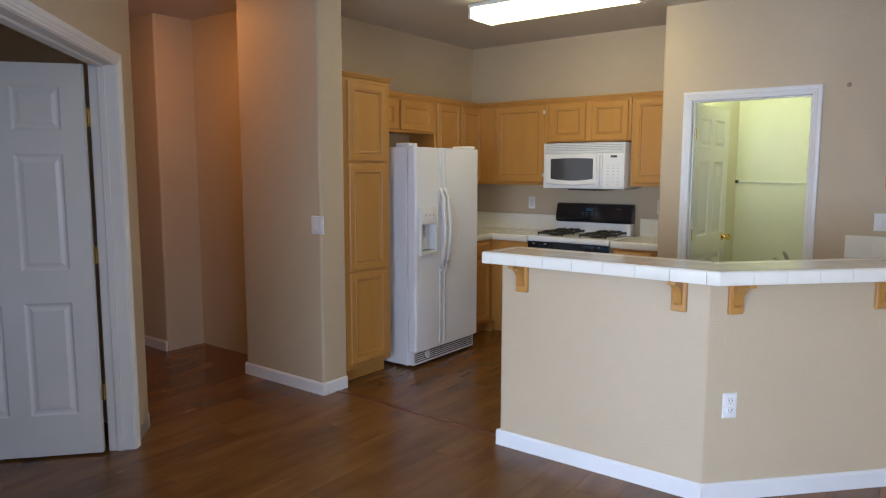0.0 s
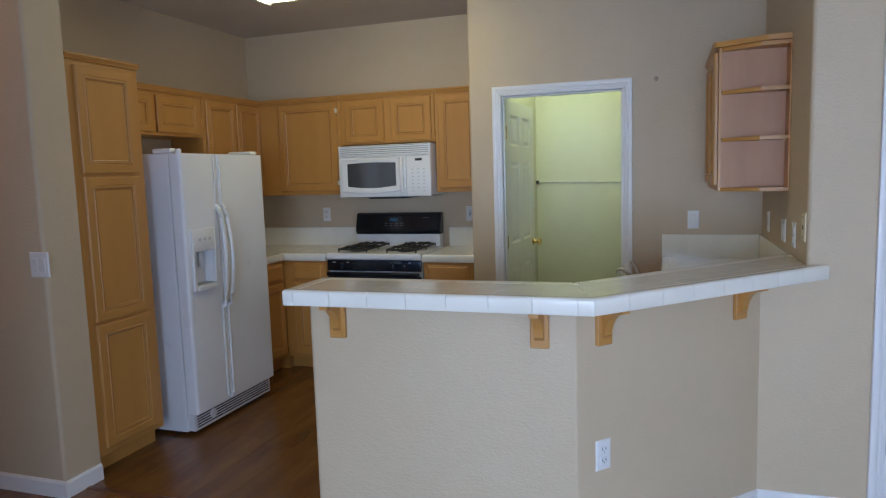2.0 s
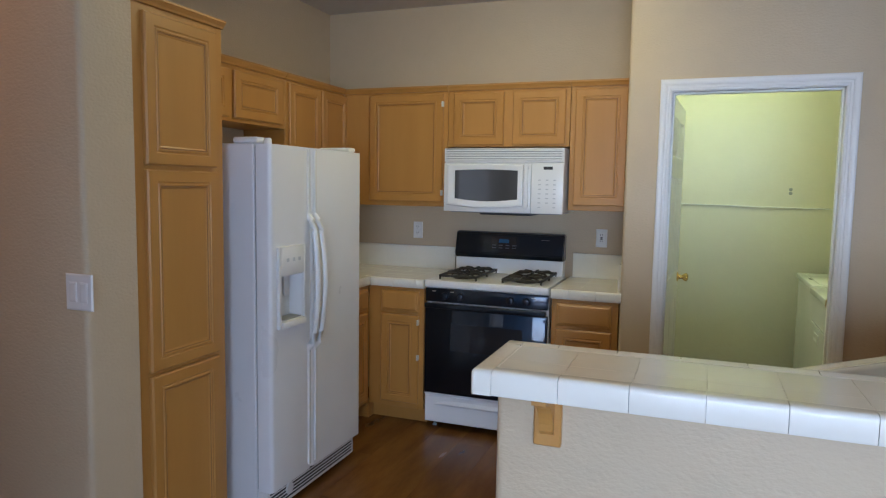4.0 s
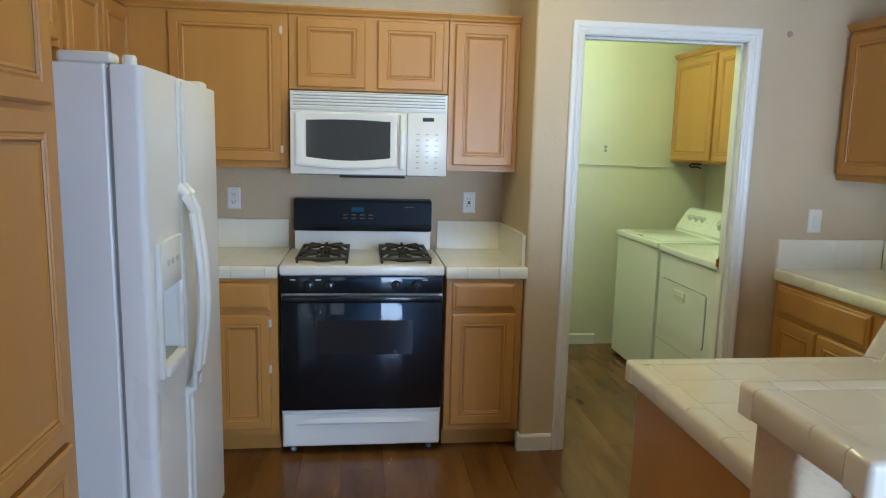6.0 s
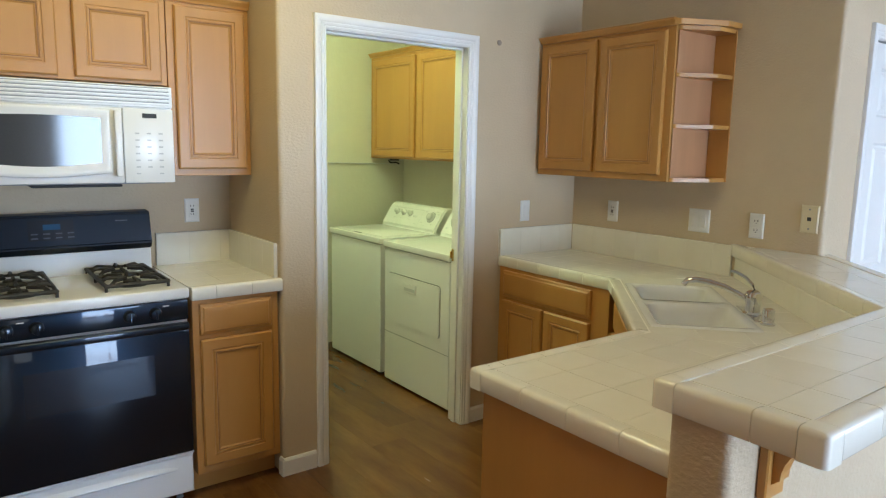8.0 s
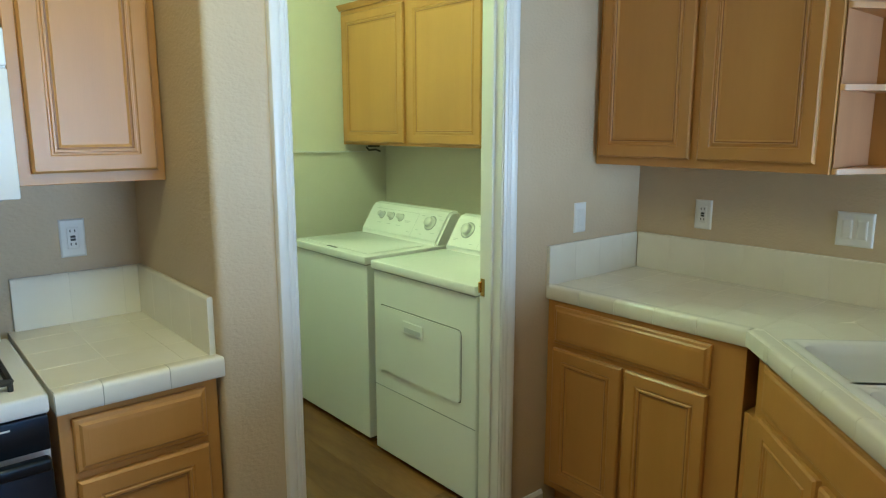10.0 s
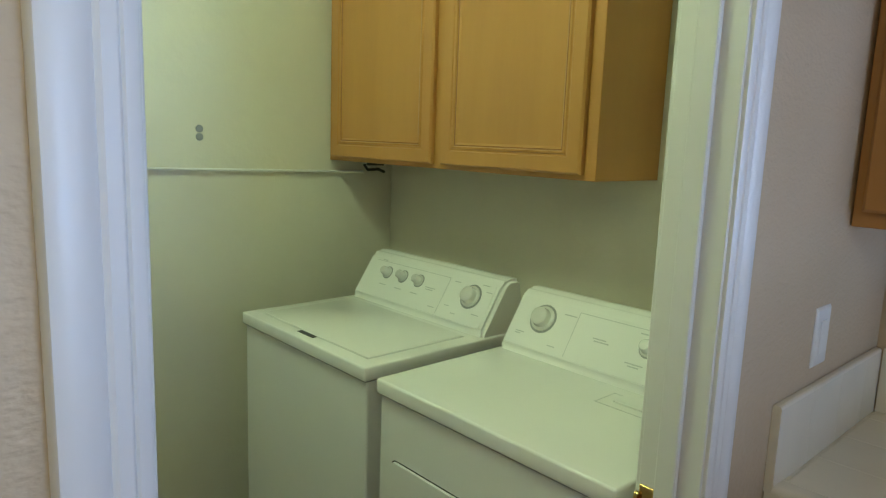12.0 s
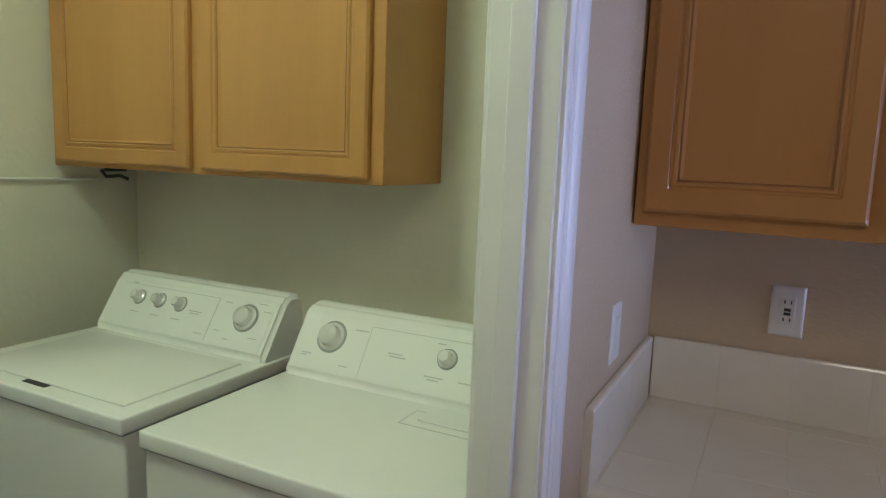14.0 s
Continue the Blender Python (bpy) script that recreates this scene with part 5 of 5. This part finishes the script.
# clothes line and hook in the laundry
e = thing("clothes_line", (-0.8, LY - 0.02, 1.36), "thin pale grey cord stretched along the laundry wall", "clothes line")
part("cord", tube(bmesh.new(), [(-1.63, LY - 0.014, 1.385), (-0.9, LY - 0.014, 1.372), (-0.10, LY - 0.014, 1.36)], 0.0045, 8), CORD, e)
part("end_bracket", box(-1.64, -1.612, LY - 0.04, LY - 0.002, 1.37, 1.40, 0.004), DARK, e, "dark end bracket")
bm = bmesh.new()
bx(bm, -0.10, -0.02, LY - 0.05, LY - 0.03, 1.385, 1.404, 0.004, 1)
tube(bm, [(-0.115, LY - 0.04, 1.39), (-0.10, LY - 0.045, 1.368), (-0.06, LY - 0.06, 1.372), (-0.03, LY - 0.06, 1.36)], 0.006, 8)
part("hook", bm, DARK, e, "dark metal hook under the cabinet")
e = thing("wall_vent_plugs", (-0.756, LY, 1.49), "pair of small grey round plugs on the laundry wall", "wall plug")
for z in (1.476, 1.503):
    bm = bmesh.new()
    lathe(bm, [(0.0125, 0), (0.0125, 0.003), (0.009, 0.004)], 18, outwards(-0.756, LY - 0.004, z))
    part("plug", bm, GREY, e)


# ---- plates and small wall things ----
def plate(name, m, w, h, style, label, category, mat=None):
    """A wall plate: local x along the wall, -y outwards, centred."""
    mat = mat or PLASTIC
    e = thing(name, m.translation, label, category, "wall plates")
    bm = bmesh.new()
    rings(bm, -w / 2, w / 2, -h / 2, h / 2, [(0, 0), (0, 0.002), (0.004, 0.0055), (0.006, 0.006)], 0.0)
    part("cover", bm, mat, e, m=m)
    if style == "outlet":
        for z in (-0.021, 0.021):
            bm = bmesh.new()
            bx(bm, -0.0165, 0.0165, -0.0085, -0.005, z - 0.014, z + 0.014, 0.003, 1)
            s = part("socket", bm, mat, e, m=m)
            bm = bmesh.new()
            bx(bm, -0.009, -0.006, -0.0089, -0.008, z - 0.002, z + 0.008)
            bx(bm, 0.006, 0.009, -0.0089, -0.008, z - 0.002, z + 0.008)
            bx(bm, -0.002, 0.002, -0.0089, -0.008, z - 0.010, z - 0.006)
            part("slots", bm, DARK, s, m=m)
    elif style == "gfci":
        part("socket", box(-0.0165, 0.0165, -0.0085, -0.005, -0.033, 0.033, 0.002, 1), mat, e, m=m)
        bm = bmesh.new()
        for z in (-0.022, 0.018):
            bx(bm, -0.008, -0.005, -0.0089, -0.008, z, z + 0.008)
            bx(bm, 0.005, 0.008, -0.0089, -0.008, z, z + 0.008)
        bx(bm, -0.007, 0.007, -0.0095, -0.008, -0.008, -0.001)
        bx(bm, -0.007, 0.007, -0.0095, -0.008, 0.001, 0.008)
        part("buttons", bm, DARK, e, m=m)
    elif style == "phone":
        bm = bmesh.new()
        bx(bm, -0.008, 0.008, -0.0075, -0.005, -0.008, 0.008)
        part("jack", bm, DARK, e, m=m)
        for z in (-0.042, 0.042):
            bm = bmesh.new()
            lathe(bm, [(0.004, 0), (0.004, 0.002), (0.002, 0.0025)], 10, outwards(0, -0.006, z))
            part("screw", bm, GREY, e, m=m)
    else:
        n = 2 if style == "rocker2" else 1
        for k in range(n):
            x = (k - (n - 1) / 2) * 0.046
            bm = bmesh.new()
            rings(bm, x - 0.0165, x + 0.0165, -0.033, 0.033, [(0, 0.005), (0.001, 0.0075), (0.006, 0.009)], 0.0)
            part("rocker", bm, mat, e, m=m)
    return e


plate("light_switch", pose(-3.22, 3.42, 1.13), 0.115, 0.118, "rocker2", "white double rocker light switch on the wall", "light switch")
plate("light_switch", pose(-0.313, YD, 1.156), 0.07, 0.115, "rocker1", "white rocker light switch above the counter", "light switch")
RW = lambda y, z: pose(XR, y, z, 0, 0, -90)
plate("power_outlet", RW(5.287, 1.164), 0.07, 0.115, "gfci", "white outlet with test buttons above the backsplash", "power outlet")
plate("light_switch", RW(4.75, 1.164), 0.115, 0.115, "rocker2", "white double rocker switch above the backsplash", "light switch")
plate("power_outlet", RW(4.455, 1.168), 0.07, 0.115, "outlet", "white duplex outlet above the bar", "power outlet")
plate("phone_jack", RW(4.222, 1.222), 0.075, 0.12, "phone", "ivory phone jack plate by the wall corner", "phone jack", IVORY)
plate("power_outlet", pose(-3.22, YB, 1.178), 0.07, 0.115, "outlet", "white duplex outlet above the corner counter", "power outlet")
plate("power_outlet", pose(-1.95, YB, 1.172), 0.07, 0.115, "gfci", "white outlet beside the stove", "power outlet")
p = A0 + AD * 0.12
plate("power_outlet", pose(p.x, p.y, 0.44, 0, 0, AANG), 0.07, 0.115, "outlet", "white duplex outlet low on the bar wall", "power outlet")
e = thing("wall_button", (-0.54, YD, 2.04), "small round tan button on the wall", "wall button")
bm = bmesh.new()
lathe(bm, [(0.014, 0), (0.013, 0.006), (0.006, 0.008)], 16, outwards(-0.54, YD, 2.04))
part("cap", bm, material("tan_plastic", (0.34, 0.26, 0.19), 0.5), e, smooth=True)

# threshold strip between kitchen and living room
bm = bmesh.new()
prof = [(-0.022, 0.0002), (-0.012, 0.004), (0.012, 0.004), (0.022, 0.0002)]
a = [bm.verts.new((-3.18, 3.535 + y, z)) for y, z in prof]
b = [bm.verts.new((-1.85, 3.535 + y, z)) for y, z in prof]
for i in range(3):
    bm.faces.new((a[i], a[i + 1], b[i + 1], b[i]))
structure(part("threshold_strip", bm, STRIP), "worn reddish wood transition strip across the floor", "threshold")

# ---- lamps ----
e = thing("ceiling_light", (-2.3, 4.8, CEIL), "long fluorescent ceiling light with a lit white diffuser", "ceiling light")
FX0, FX1, FY0, FY1 = -2.90, -1.68, 4.64, 4.98
part("housing", box(FX0, FX1, FY0, FY1, CEIL - 0.03, CEIL - 0.001, 0.004), ENAMEL, e)
bm = bmesh.new()
q = [(FY0 + 0.01, CEIL - 0.03), (FY0 + 0.02, CEIL - 0.075), (FY0 + 0.06, CEIL - 0.105), (FY1 - 0.06, CEIL - 0.105), (FY1 - 0.02, CEIL - 0.075), (FY1 - 0.01, CEIL - 0.03)]
a = [bm.verts.new((FX0 + 0.02, y, z)) for y, z in q]
b = [bm.verts.new((FX1 - 0.02, y, z)) for y, z in q]
for i in range(6):
    bm.faces.new((a[i], a[(i + 1) % 6], b[(i + 1) % 6], b[i]))
part("diffuser", bm, TUBE, e, "glowing white diffuser")
for x0, x1 in ((FX0, FX0 + 0.02), (FX1 - 0.02, FX1)):
    part("end_cap", box(x0, x1, FY0 + 0.005, FY1 - 0.005, CEIL - 0.108, CEIL - 0.03, 0.004), ENAMEL, e)
e = thing("laundry_light", (-1.33, 6.45, CEIL), "round lit ceiling light in the laundry room", "ceiling light")
bm = bmesh.new()
lathe(bm, [(0.15, CEIL - 0.001), (0.15, CEIL - 0.02), (0.03, CEIL - 0.021)], 28, Matrix.Translation((-1.33, 6.45, 0)))
part("rim", bm, ENAMEL, e, smooth=True)
bm = bmesh.new()
lathe(bm, [(0.14, CEIL - 0.021), (0.135, CEIL - 0.05), (0.10, CEIL - 0.085), (0.04, CEIL - 0.10)], 28, Matrix.Translation((-1.33, 6.45, 0)))
part("diffuser", bm, LAUNDRY_LAMP, e, "glowing diffuser", True)
e = thing("hall_light", (-4.3, 2.95, CEIL), "warm recessed ceiling lamp in the hall", "ceiling light")
bm = bmesh.new()
lathe(bm, [(0.09, CEIL - 0.001), (0.09, CEIL - 0.008), (0.07, CEIL - 0.009)], 24, Matrix.Translation((-4.3, 2.95, 0)))
part("rim", bm, TRIM, e)
bm = bmesh.new()
lathe(bm, [(0.065, CEIL - 0.0095), (0.05, CEIL - 0.022), (0.02, CEIL - 0.028)], 24, Matrix.Translation((-4.3, 2.95, 0)))
part("bulb", bm, WARM, e, "glowing warm bulb", True)

# ---- floor planks, last ----
PW, PL = 0.192, 1.21


def plank_mesh():
    bm = bmesh.new()
    g, c = 0.0002, 0.0005
    a = [(g, g), (PW - g, g), (PW - g, PL - g), (g, PL - g)]
    b = [(g + c, g + c), (PW - g - c, g + c), (PW - g - c, PL - g - c), (g + c, PL - g - c)]
    lo = [bm.verts.new((*p, -0.010)) for p in a]
    mi = [bm.verts.new((*p, -0.0012)) for p in a]
    hi = [bm.verts.new((*p, 0.0)) for p in b]
    for i in range(4):
        j = (i + 1) % 4
        bm.faces.new((lo[i], lo[j], mi[j], mi[i]))
        bm.faces.new((mi[i], mi[j], hi[j], hi[i]))
    bm.faces.new(hi)
    me = bpy.data.meshes.new("plank")
    bm.to_mesh(me)
    bm.free()
    me.materials.append(LAMINATE)
    return me


plank = plank_mesh()
rest_v, rest_f = [], []
rng = random.Random(5)
x = -6.08
while x < 1.95:
    y = -2.7 - rng.random() * PL
    while y < LY + 0.1:
        inside = -5.1 < x < 0.1 and 0.2 < y < 7.3
        outside = (y > YB + 0.1 and (x + PW < XA - 0.15 or x > XR + 0.1)) or (y > 4.35 and (x + PW < XL - 0.15 or x > XR + 0.1))
        if outside:
            y += PL
            continue
        if inside:
            o = new("plank", plank)
            o.parent = slab
            o.matrix_basis = Matrix.Translation((x, y, 0))
        else:
            n0 = len(rest_v)
            for v in plank.vertices:
                rest_v.append((v.co.x + x, v.co.y + y, v.co.z))
            for f in plank.polygons:
                rest_f.append([n0 + i for i in f.vertices])
        y += PL
    x += PW
me = bpy.data.meshes.new("outer_planks")
me.from_pydata(rest_v, [], rest_f)
me.materials.append(LAMINATE)
o = new("outer_planks", me)
o.parent = slab
tagged(o, kind="stuff")
